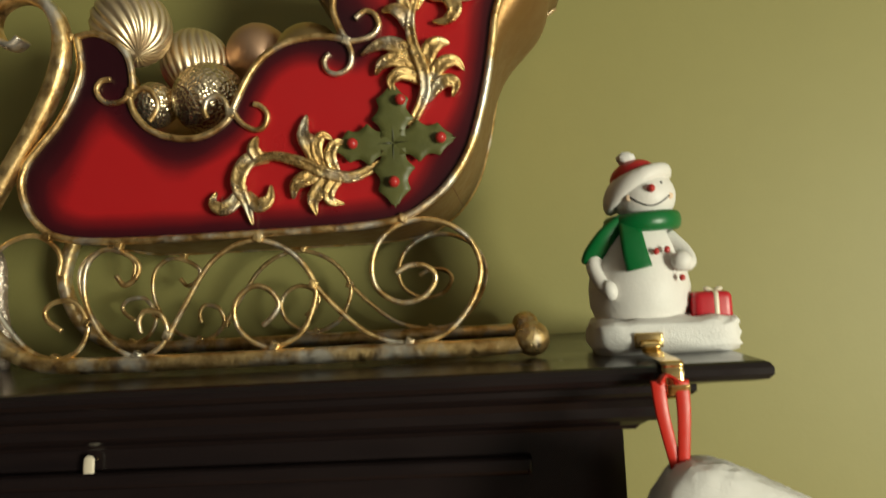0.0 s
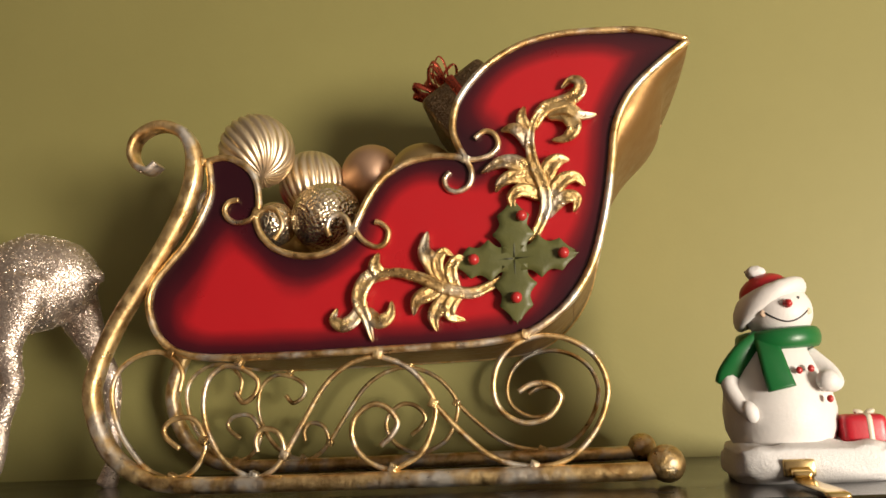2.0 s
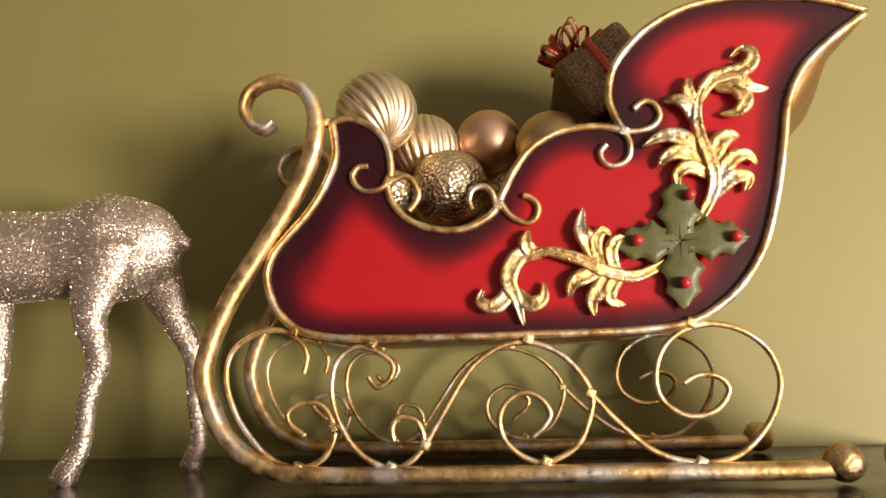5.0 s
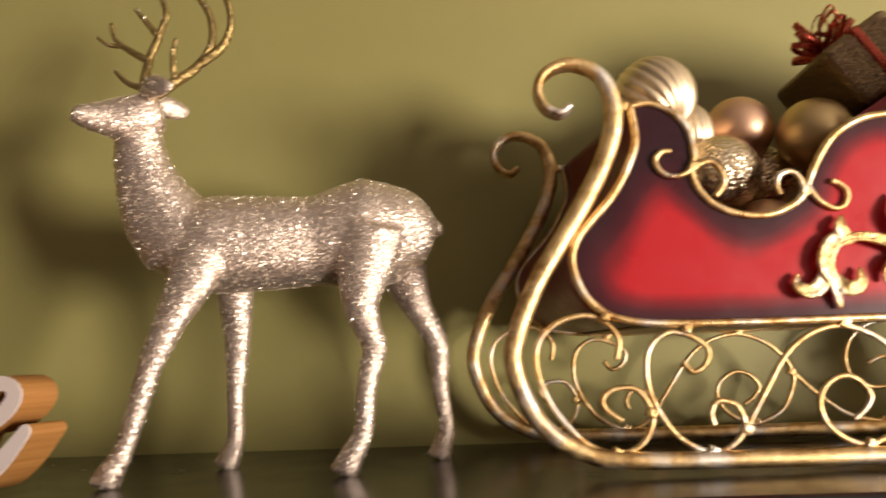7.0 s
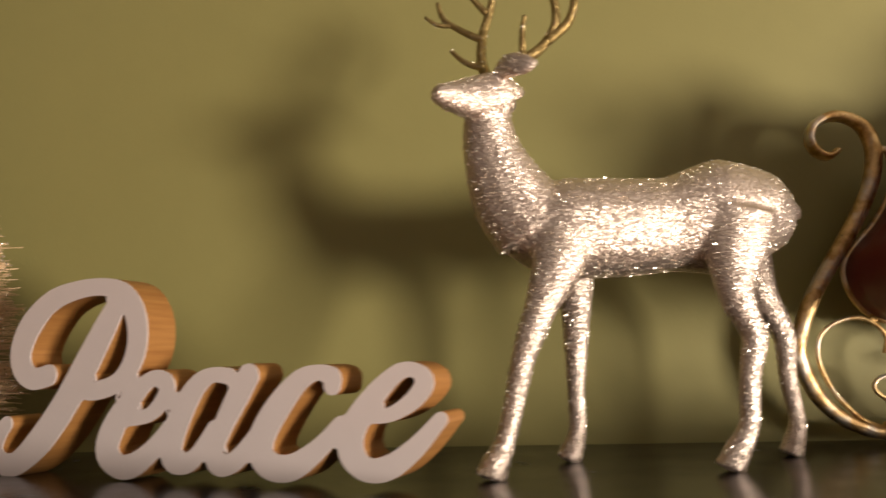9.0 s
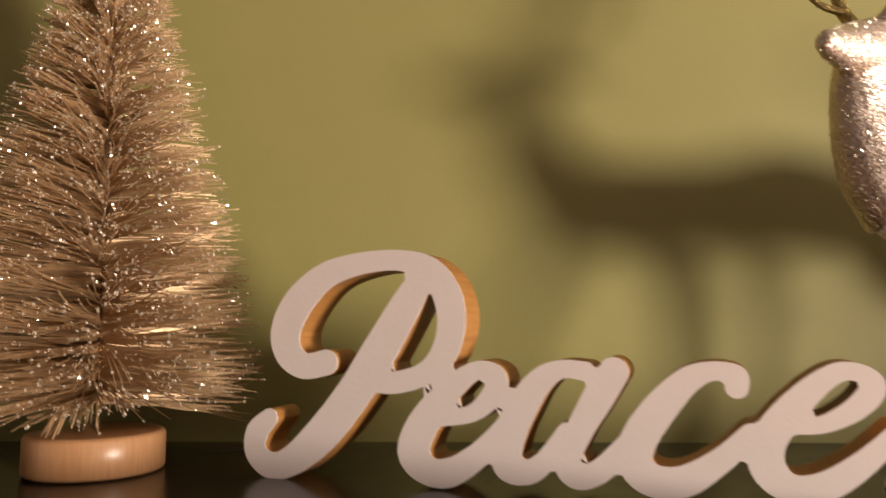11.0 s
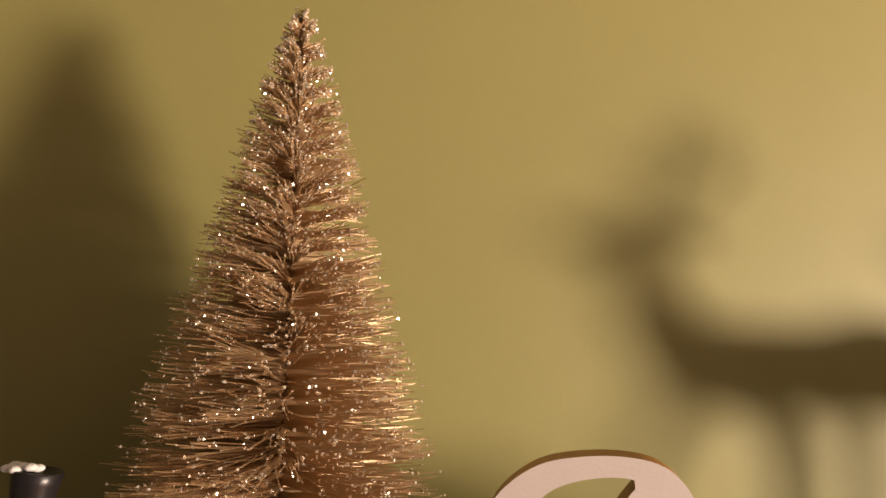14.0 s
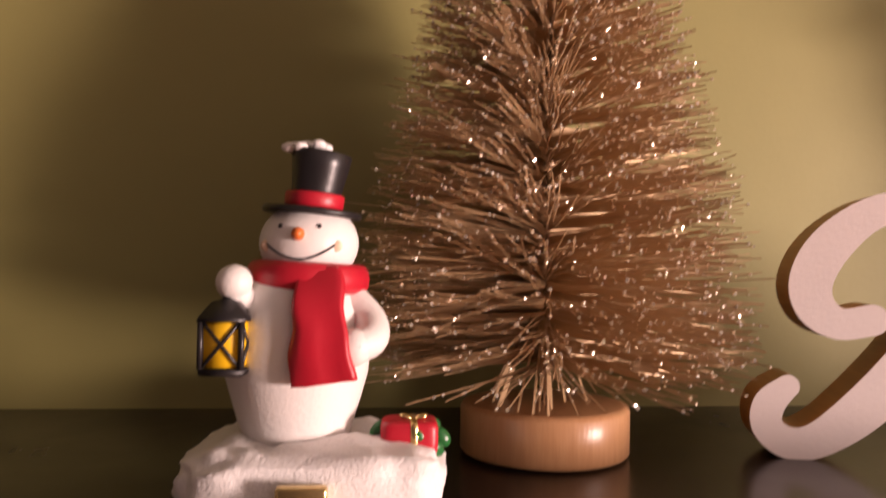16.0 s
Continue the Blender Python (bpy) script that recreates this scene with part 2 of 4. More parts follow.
def glitter_metal(name, base, dark, scale, amount, rough):
    n = Nodes(name)
    v = n.glitter(scale, amount)
    n.set(Base_Color=n.mix(v.outputs["Distance"], base, dark), Metallic=0.9, Roughness=rough)
    return n.m


M_DEER = glitter_metal("champagne_glitter", (0.86, 0.75, 0.65), (0.64, 0.52, 0.44), 2000, 0.72, 0.38)
M_ANTLER = glitter_metal("old_gold_glitter", (0.55, 0.42, 0.17), (0.30, 0.21, 0.08), 1500, 0.9, 0.38)
M_DUSK = glitter_metal("dark_bronze_glitter", (0.34, 0.24, 0.14), (0.18, 0.12, 0.065), 1500, 0.8, 0.34)
M_WHITE = paint("white_bisque_ceramic", (0.80, 0.77, 0.74), 0.5, 0.10, 45, 0.25, 0.0008)
M_SNOW = paint("sparkling_snow_ceramic", (0.82, 0.80, 0.78), 0.6, 0.10, 60, 0.4, 0.0014)
M_GREEN = paint("glazed_green", (0.012, 0.15, 0.035), 0.35, 0.25, 50, 0.15)
M_SCARLET = paint("glazed_scarlet", (0.52, 0.015, 0.03), 0.38, 0.2, 50, 0.15)
M_BLACK = paint("glazed_black", (0.018, 0.016, 0.017), 0.35, 0.3, 50, 0.15)
M_ORANGE = paint("glazed_orange", (0.75, 0.17, 0.03), 0.4, 0.1, 50, 0.05)
M_YELLOW = paint("glazed_yellow", (0.85, 0.50, 0.01), 0.4, 0.1, 50, 0.05)
M_BLUSH = paint("peach_blush", (0.83, 0.62, 0.45), 0.55, 0.1, 60, 0.1)
M_RIBBON = paint("red_satin_ribbon", (0.62, 0.03, 0.02), 0.4, 0.2, 120, 0.1)
M_FOIL = paint("copper_red_foil", (0.50, 0.09, 0.05), 0.28, 0.3, 120, 0.1, Metallic=0.8)
M_PLUSH = paint("white_plush", (0.84, 0.82, 0.80), 0.95, 0.10, 90, 0.5, 0.0015)
M_HOLLY = paint("painted_holly_green", (0.135, 0.140, 0.045), 0.42, 0.5, 60, 0.3)
M_VEIN = paint("dark_holly_vein", (0.035, 0.038, 0.016), 0.4, 0.3, 80, 0.1)
M_BERRY = paint("berry_red", (0.48, 0.03, 0.03), 0.3, 0.2, 80, 0.05)
M_CREAM = paint("cream_enamel", (0.78, 0.70, 0.55), 0.35, 0.1, 60, 0.05)


def bare_wood(name, light, dark, stretch, rough=0.5):
    n = Nodes(name)
    mp = n.add("ShaderNodeMapping")
    mp.inputs["Scale"].default_value = stretch
    n.link(n.co, mp.inputs["Vector"])
    g = n.add("ShaderNodeTexNoise", Scale=8.0, Detail=5.0)
    n.link(mp.outputs[0], g.inputs["Vector"])
    n.set(Base_Color=n.mix(g.outputs["Fac"], dark, light), Roughness=rough)
    n.bump(g.outputs["Fac"], 0.2, 0.0006)
    return n.m


M_PINE = bare_wood("golden_pine", (0.46, 0.23, 0.065), (0.25, 0.10, 0.025), (10, 3, 60))
M_DISC = bare_wood("turned_beech", (0.58, 0.33, 0.17), (0.40, 0.19, 0.08), (60, 60, 6), 0.32)
M_SIGN = paint("white_washed_face", (0.82, 0.73, 0.70), 0.6, 0.08, 40, 0.2, 0.0006)


def ornament_mat(name, base, dark, rough, bump=None):
    n = Nodes(name)
    n.set(Base_Color=n.mix(n.noise(30), dark, base), Metallic=0.95, Roughness=rough)
    if bump:
        v = n.voronoi(bump)
        n.bump(v.outputs["Distance"], 0.75, 0.0013)
    return n.m


M_PEARL = ornament_mat("pearl_gold_satin", (0.90, 0.76, 0.54), (0.82, 0.66, 0.44), 0.40)
M_COPPER = ornament_mat("rose_copper_satin", (0.86, 0.58, 0.40), (0.74, 0.46, 0.30), 0.44)
M_HAMMER = ornament_mat("hammered_champagne_gold", (0.93, 0.80, 0.58), (0.84, 0.67, 0.44), 0.26, 430)
M_MATTE = ornament_mat("matte_pale_gold", (0.78, 0.60, 0.32), (0.62, 0.44, 0.2), 0.42)

n_ = Nodes("champagne_bristle")
n_.set(Base_Color=n_.mix(n_.noise(35), (0.44, 0.285, 0.15), (0.70, 0.49, 0.28)), Metallic=0.35, Roughness=0.40)
M_BRISTLE = n_.m
n_ = Nodes("glitter_speck")
n_.set(Base_Color=(1.0, 0.93, 0.80), Metallic=0.75, Roughness=0.22)
M_SPECK = n_.m
M_STEM = paint("twisted_bronze_wire", (0.25, 0.15, 0.08), 0.4, 0.3, 60, 0.1, Metallic=0.8)

# ---- the room ----
WALL_Y, FLOOR = 0.17, -1.30


def slab(name, lo, hi, material):
    ob = part(name, box(bmesh.new(), lo, hi), material, smooth=False)
    return tagged(ob, kind="structure")


tagged(slab("wall_north", (-2.6, WALL_Y, FLOOR), (3.4, WALL_Y + 0.12, 1.25), M_WALL), "olive green painted wall behind the mantel", "wall")
# Unseen room shell, added for reflections; its dim tones hold the bounced fill down.
M_UNSEEN_ROOM = paint("unseen_wall_dim_taupe", (0.13, 0.115, 0.12), 0.8, 0.1, 5, 0.1)
slab("unseen_wall_south", (-2.6, -3.6, FLOOR), (3.4, -3.48, 1.25), M_UNSEEN_ROOM)
slab("unseen_wall_west", (-2.72, -3.48, FLOOR), (-2.6, WALL_Y, 1.25), M_UNSEEN_ROOM)
slab("unseen_wall_east", (3.4, -3.48, FLOOR), (3.52, WALL_Y, 1.25), M_UNSEEN_ROOM)
slab("unseen_floor", (-2.6, -3.48, FLOOR - 0.1), (3.4, WALL_Y, FLOOR), bare_wood("brown_floor_boards", (0.22, 0.11, 0.05), (0.12, 0.055, 0.025), (3, 20, 20)))
slab("unseen_ceiling", (-2.6, -3.48, 1.25), (3.4, WALL_Y, 1.35), paint("unseen_ceiling_dim_grey", (0.22, 0.21, 0.20), 0.8, 0.05))

# ---- fireplace mantel ----
XL, XR, YF = -1.19, 0.206, -0.005


def u_loft(bm, prof):
    """Run a moulding profile (overhang, height) round the left end, the front and the right end."""
    rows = [[bm.verts.new(v) for v in ((XL - o, WALL_Y, z), (XL - o, YF - o, z), (XR + o, YF - o, z), (XR + o, WALL_Y, z))] for o, z in prof]
    for a, b in zip(rows, rows[1:]):
        for k in range(3):
            bm.faces.new((a[k], a[k + 1], b[k + 1], b[k]))
    for r in (rows[0], rows[-1]):
        bm.faces.new(r)
    return bm


mantel = thing("fireplace_mantel", "black-brown lacquered wooden fireplace mantel against the wall", "mantel")
part("shelf", u_loft(bmesh.new(), [(0.046, -0.0105), (0.054, -0.0100), (0.0595, -0.0085), (0.0615, -0.0060), (0.0615, -0.0030), (0.0600, -0.0008), (0.0580, 0.0)]), M_MANTEL, mantel, smooth=False)
part("cornice_moulding", u_loft(bmesh.new(), [(0.012, -0.034), (0.016, -0.0335), (0.0185, -0.031), (0.0185, -0.026), (0.020, -0.022), (0.025, -0.0195), (0.031, -0.0185), (0.033, -0.0165), (0.033, -0.0135), (0.040, -0.0120), (0.046, -0.0106)]), M_MANTEL, mantel, smooth=False)
part("frieze", u_loft(bmesh.new(), [(0.0, -0.21), (0.0, -0.0405), (0.006, -0.0395), (0.008, -0.037), (0.012, -0.0342)]), M_MANTEL, mantel, smooth=False)
for x0 in (XL, XR - 0.17):
    part("pilaster", box(bmesh.new(), (x0 + 0.002, YF + 0.002, FLOOR), (x0 + 0.168, WALL_Y, -0.212), 0.003), M_MANTEL, mantel, smooth=False)
for x0, x1, z0, z1 in ((XL + 0.05, XR - 0.05, -0.062, -0.052), (XL + 0.05, XR - 0.05, -0.20, -0.19)):
    part("panel_trim", box(bmesh.new(), (x0, YF - 0.008, z0), (x1, YF, z1), 0.003), M_MANTEL, mantel, smooth=False)
part("firebox", box(bmesh.new(), (XL + 0.172, 0.12, FLOOR), (XR - 0.172, WALL_Y, -0.212)), M_SOOT, mantel, smooth=False)
latch = thing("mantel_hook", "small cream enamel hook on the mantel front", "hook", (-0.0940, YF, -0.0490))
part("stem", ball(bmesh.new(), (0, -0.002, 0.003), (0.0016, 0.0022, 0.0016), 14, 10), M_BRASS, latch)
bm = bmesh.new()
sweep(bm, [(0.0006, -0.0048, 0.0066), (0.0004, -0.0052, 0.0048), (0.0, -0.0054, 0.0), (-0.0002, -0.0052, -0.0042), (0.0002, -0.0048, -0.0062)], lambda t: 0.0014 + 0.0019 * min(1, 3.2 * math.sin(math.pi * t)), 0.0012, sides=12, ref=(0, 1, 0), power=0.6)
part("plate", bm, M_CREAM, latch)

# ---- sleigh ----
SK = 0.983
SW = 0.135          # between the two side panels


def S(*pts):
    return [(x * SK, z * SK) for x, z in pts]


TOP = S((-10.0, 20.6), (-8.8, 20.7), (-7.5, 20.0), (-6.8, 19.0), (-6.6, 17.5), (-6.8, 16.5), (-6.4, 15.4), (-5.5, 14.5), (-4.2, 14.0), (-2.8, 13.9), (-1.6, 14.3), (-0.8, 14.9),
        (-0.3, 15.9), (0.4, 17.2), (1.4, 18.4), (2.9, 19.2), (4.5, 19.4), (5.7, 19.3))
BACKTOP = S((6.5, 19.0), (6.0, 20.1), (5.8, 21.2), (6.1, 22.6), (6.9, 23.8), (8.2, 25.0), (10.2, 26.0), (12.5, 26.4), (15.2, 26.3), (17.5, 26.0), (20.0, 25.1))
BACKDOWN = S((20.0, 25.0), (18.0, 23.6), (16.4, 22.1), (15.4, 20.2), (15.0, 18.1), (14.6, 16.1), (14.1, 14.2), (13.4, 12.2), (12.3, 10.5), (11.0, 9.3), (9.3, 8.4), (6.7, 8.05), (3.6, 8.0), (0.6, 8.0),
             (-4.0, 8.0), (-7.8, 8.05), (-10.5, 8.25), (-12.2, 8.8), (-13.3, 10.0), (-13.8, 11.6), (-13.5, 12.9), (-12.6, 14.0), (-11.4, 15.3), (-10.4, 16.9), (-9.8, 18.6), (-10.0, 20.6))
c_top, c_back, c_down = catmull(TOP + S((6.5, 19.0)), 5), catmull(BACKTOP, 5), catmull(BACKDOWN, 5)
loop = [np.array(q) * CM for q in c_top[:-1] + c_back[:-1] + c_down[:-1]]
sleigh = thing("decorative_sleigh", "red and gold metal decorative sleigh standing on the mantel", "sleigh")
pts, quads, dist = fill(poly_field(loop), (-0.145, 0.07), (0.205, 0.27), 0.0027)
verts, front, back, rim = plate(pts, quads, 0.0, 0.0016)


def airbrush(q):
    """The darker lobes that the enamel was sprayed with: centre and reach in centimetres."""
    k = np.ones(len(q))
    for x, z, r, amount in ((-8.4, 18.4, 3.3, 1.0), (-12.8, 12.0, 2.4, 0.55), (-4.0, 13.2, 1.9, 0.45), (6.6, 19.4, 2.3, 0.8), (12.8, 11.0, 2.6, 0.6), (18.0, 24.6, 2.6, 0.55), (-11.5, 14.5, 2.2, 0.6)):
        k *= 1 - amount * np.exp(-(((q[:, 0] / CM - x) ** 2 + (q[:, 1] / CM - z) ** 2) / r ** 2) ** 1.4)
    return k


for depth, side in ((0.0, -1), (SW, 1)):
    shifted = [(x - (0.023 * min(1.0, max(0.0, (0.10 - x) / 0.20)) if side > 0 else 0.0), y + depth, z) for x, y, z in verts]
    p = raw("side_panel", shifted, front + back + rim, M_RED, sleigh, "red enamel side panel with darkened edges")
    a = p.data.attributes.new("rim", "FLOAT", "POINT")
    a.data.foreach_set("value", np.tile(np.clip(-dist / 0.019, 0, 1) * airbrush(pts), 2))


def warp(x, side):
    """The wall-side frame reaches further forward at the prow."""
    return x - (0.023 * min(1.0, max(0.0, (0.10 - x) / 0.20)) if side > 0 else 0.0)


def rod(name, pts2, r, parent, y=0.0, label="", taper=0.0, n=8, sides=8, side=-1):
    line = [(warp(q[0], side), q[1], q[2]) for q in catmull(flat(S(*pts2), y), n)]
    f = (lambda t: r * (1 - taper * abs(2 * t - 1) ** 4)) if taper else r
    return part(name, sweep(bmesh.new(), line, f, sides=sides), M_GOLD, parent, label)


CURLS = [
    ((-6.7, 16.9), (-7.2, 16.45), (-8.0, 16.35), (-8.6, 16.7), (-8.8, 17.3), (-8.45, 17.75), (-7.9, 17.8)),
    ((-0.5, 15.4), (0.0, 14.6), (0.8, 14.1), (1.4, 14.3), (1.6, 15.0), (1.2, 15.5), (0.8, 15.65)),
    ((6.5, 19.0), (6.8, 18.2), (6.6, 17.4), (5.9, 17.05), (5.3, 17.3), (5.15, 17.9), (5.5, 18.3)),
    ((6.5, 19.0), (7.3, 18.95), (8.1, 19.2), (8.5, 19.8), (8.25, 20.45), (7.7, 20.65), (7.1, 20.25)),
    ((-6.5, 16.9), (-5.8, 17.1), (-5.3, 16.7), (-5.05, 16.0), (-5.25, 15.5), (-5.6, 15.1)),
    ((-0.7, 15.0), (-0.9, 15.9), (-1.4, 16.3), (-2.0, 16.1), (-2.2, 15.5), (-2.05, 15.0)),
]
SCROLLS = [
    ((3.8, 4.9), (5.3, 3.2), (7.1, 1.7), (9.3, 1.15), (11.2, 1.5), (12.8, 3.0), (13.6, 5.0), (13.2, 6.7), (12.0, 7.8), (10.4, 8.25), (8.8, 7.9), (7.7, 6.9), (7.3, 5.4), (7.7, 4.2), (8.9, 3.5), (10.3, 3.8), (11.0, 4.8), (10.5, 5.5), (9.5, 5.6), (8.7, 5.2)),
    ((-5.0, 2.3), (-3.9, 4.1), (-2.5, 6.2), (-1.0, 7.3), (0.7, 7.6), (2.4, 6.9), (3.5, 5.7), (3.95, 4.5), (3.6, 3.1), (2.9, 2.0), (1.4, 1.3), (0.2, 1.6), (-0.7, 2.4), (-1.0, 3.4), (-0.7, 4.3), (0.2, 4.9), (1.1, 4.7), (1.7, 3.9), (1.4, 3.2), (0.7, 2.6)),
    ((-6.7, 2.5), (-6.8, 3.2), (-6.4, 3.8), (-5.5, 3.6), (-5.1, 2.8), (-5.2, 2.1), (-5.9, 1.4), (-6.9, 1.1), (-8.3, 1.7), (-9.3, 2.8), (-10.0, 4.4), (-10.1, 5.9), (-9.7, 7.0), (-8.7, 7.6), (-7.5, 7.3), (-6.7, 6.6), (-6.9, 5.8), (-7.6, 5.4), (-8.1, 6.0)),
    ((-11.6, 2.9), (-12.4, 3.5), (-12.6, 4.1), (-12.0, 4.6), (-10.8, 4.6), (-10.1, 3.7), (-10.0, 2.7), (-10.7, 1.6), (-12.0, 1.2), (-13.5, 1.7), (-14.7, 2.9), (-15.6, 4.3), (-16.1, 6.1), (-15.8, 7.5), (-14.7, 8.4), (-13.2, 8.7), (-12.1, 8.2), (-11.5, 7.3), (-11.7, 6.2)),
]
RUNNER = [(16.1, 1.0), (15.0, 0.72), (6.4, 0.72), (-2.4, 0.72), (-11.0, 0.80), (-13.9, 1.35), (-16.1, 3.0), (-17.3, 5.8), (-17.1, 7.8), (-15.9, 10.5), (-14.3, 13.0), (-12.7, 15.5), (-11.6, 17.6), (-11.0, 19.5), (-11.0, 21.2), (-11.6, 22.5),
          (-12.8, 23.2), (-13.9, 23.2), (-14.9, 22.6), (-15.2, 21.6), (-14.8, 20.7), (-14.0, 20.3), (-13.4, 20.7)]
JOINTS = [(0.7, 7.75), (9.3, 8.35), (-7.8, 7.8), (-12.2, 8.6), (9.3, 1.2), (1.4, 1.35), (-6.9, 1.2), (-12.0, 1.25), (-5.0, 2.3), (-10.0, 3.3), (3.85, 4.8), (6.5, 19.0), (-0.6, 15.2), (-6.7, 16.9), (-10.4, 20.6)]
for y0, side in ((-0.0006, -1), (SW + 0.0018, 1)):
    rims = [(warp(q[0], side), q[1], q[2]) for q in flat([np.array(q) for q in c_top[:-1] + c_back], y0)]
    part("panel_rim", sweep(bmesh.new(), rims, 0.0021, sides=8), M_GOLD, sleigh)
    part("panel_rim", sweep(bmesh.new(), [(warp(q[0], side), q[1], q[2]) for q in flat(c_down, y0)], 0.0023, 0.0026, sides=8), M_GOLD, sleigh)
    for c in CURLS:
        rod("curl", c, 0.0017, sleigh, y0 + 0.001 * side, side=side)
    for c in SCROLLS:
        rod("scroll", c, 0.0016, sleigh, y0 - 0.001 * side, n=7, side=side)
    line = [(warp(q[0], side), q[1], q[2]) for q in catmull(flat(S(*RUNNER), y0), 8)]
    part("runner", sweep(bmesh.new(), line, lambda t: float(np.interp(t, [0, 0.25, 0.36, 0.60, 0.72, 1], [0.0048, 0.0048, 0.0052, 0.0054, 0.0036, 0.0022])), lambda t: 0.0055 if t < 0.6 else 0.0055 + 0.004 * (t - 0.6), sides=10, power=0.7), M_GOLD, sleigh, "worn gold runner curling up at the front")
    part("runner_ball", ball(bmesh.new(), (16.3 * CM * SK, y0, 0.0105), 0.0098), M_LEAF, sleigh)
    for x, z in JOINTS:
        bm = bmesh.new()
        xj = warp(x * CM * SK, side)
        box(bm, (xj - 0.0026, y0 - 0.0026, z * CM * SK - 0.0026), (xj + 0.0026, y0 + 0.0026, z * CM * SK + 0.0026), 0.0008, (0, 25, 0))
        part("solder_joint", bm, M_LEAF, sleigh)

# curved shell between the two sides: bronze behind and below, dark red at the prow
shell = catmull(BACKDOWN, 4)
cut_at = int(len(shell) * 0.62)
for lo, hi, mat, words in ((0, cut_at + 1, M_SHELL, "brown bronze curved shell"), (cut_at, len(shell), M_INNER, "dark red enamel prow shell")):
    bm = bmesh.new()
    rows = []
    for i in range(lo, hi):
        q = shell[i]
        t = i / (len(shell) - 1)
        bulge = 0.022 * math.exp(-((t - 0.09) / 0.055) ** 2)
        row = []
        for k in range(9):
            m = k / 8
            x = q[0] * CM * (1 - m) + warp(q[0] * CM, 1) * m
            row.append(bm.verts.new((x + bulge * math.sin(math.pi * m) ** 0.6, 0.0035 + (SW - 0.005) * m, q[1] * CM - 0.3 * bulge * math.sin(math.pi * m))))
        rows.append(row)
    for a, b in zip(rows, rows[1:]):
        for k in range(8):
            bm.faces.new((a[k], a[k + 1], b[k + 1], b[k]))
    so = part("shell", bm, mat, sleigh, words).modifiers.new("thick", "SOLIDIFY")
    so.thickness = 0.0012
part("seat_back", box(bmesh.new(), (0.040, 0.005, 0.196), (0.112, SW - 0.003, 0.208), 0.004, (0, -36, 0)), M_INNER, sleigh, "dark red enamel lining of the seat back", smooth=False)
part("seat_floor", box(bmesh.new(), (-0.10, 0.004, 0.10), (0.12, SW - 0.002, 0.104)), M_INNER, sleigh, smooth=False)


def acanthus(parent, leaves, y=-0.0026):
    for spine, w in leaves:
        line = catmull(flat(S(*spine), y), 7)
        lift = [(q[0], q[1] - 0.0035 * math.sin(math.pi * i / (len(line) - 1)), q[2]) for i, q in enumerate(line)]
        part("gold_leaf", sweep(bmesh.new(), lift, lambda t, w=w: w * CM * (math.sin(math.pi * min(1, 0.12 + 0.88 * t)) ** 0.7) * (1.15 - 0.5 * t) + 0.0004, lambda t: 0.0020, sides=16, groove=0.75), M_LEAF, parent)


acanthus(sleigh, [
    (((10.0, 13.6), (10.9, 15.2), (11.0, 16.6), (10.5, 18.2), (10.4, 19.8), (10.9, 21.2), (12.0, 21.9)), 0.34),
    (((10.6, 20.5), (11.4, 21.6), (12.8, 21.9), (13.5, 22.4), (13.5, 23.0), (13.0, 23.2), (12.5, 22.8)), 0.42),
    (((11.4, 21.3), (12.5, 21.5), (13.4, 20.9), (14.3, 20.9)), 0.42),
    (((11.6, 21.2), (12.6, 21.0), (13.0, 20.2), (12.5, 19.6), (11.7, 19.6)), 0.45),
    (((10.4, 19.2), (10.0, 20.1), (9.4, 20.5), (8.8, 20.5)), 0.42),
    (((10.4, 20.0), (10.0, 21.0), (10.2, 21.8)), 0.34),
    (((10.7, 16.8), (9.8, 18.1), (8.7, 18.5), (7.4, 18.0)), 0.50),
    (((10.6, 16.6), (9.5, 17.5), (8.6, 17.3), (8.2, 16.8)), 0.42),
    (((10.8, 16.2), (9.8, 16.7), (9.1, 16.3), (9.2, 15.6)), 0.38),
    (((10.9, 16.6), (11.4, 17.9), (12.0, 18.3), (12.5, 18.3)), 0.50),
    (((11.0, 15.6), (11.9, 16.9), (12.8, 17.2), (13.3, 16.7)), 0.42),
    (((11.0, 15.1), (12.0, 16.0), (12.8, 15.9), (12.6, 15.2)), 0.40),
])
acanthus(sleigh, [
    (((8.2, 11.6), (6.6, 10.9), (5.0, 11.2), (3.4, 12.0), (1.8, 12.4), (0.6, 12.0), (0.1, 11.2)), 0.34),
    (((1.6, 12.4), (0.4, 12.2), (-0.2, 11.0), (0.2, 9.8), (0.5, 8.5)), 0.48),
    (((0.0, 10.9), (-0.5, 9.9), (-1.2, 9.5), (-1.8, 9.9), (-1.6, 10.5)), 0.42),
    (((0.2, 10.3), (0.9, 9.6), (1.6, 9.9), (1.7, 10.7)), 0.42),
    (((1.2, 12.2), (0.8, 12.9), (1.0, 13.6)), 0.40),
    (((4.8, 11.4), (4.2, 12.8), (3.8, 13.6), (4.0, 14.7)), 0.52),
    (((4.9, 11.5), (4.5, 12.6), (4.9, 13.4), (5.4, 13.2)), 0.36),
    (((5.0, 11.3), (3.9, 11.0), (3.2, 10.6), (3.0, 9.9)), 0.46),
    (((5.4, 11.1), (4.8, 10.4), (4.2, 9.7), (4.3, 8.9)), 0.50),
    (((5.8, 11.0), (5.2, 10.3), (5.2, 9.6), (5.9, 9.4)), 0.40),
    (((5.6, 11.2), (5.3, 12.2), (5.7, 12.9), (6.2, 12.9)), 0.36),
])


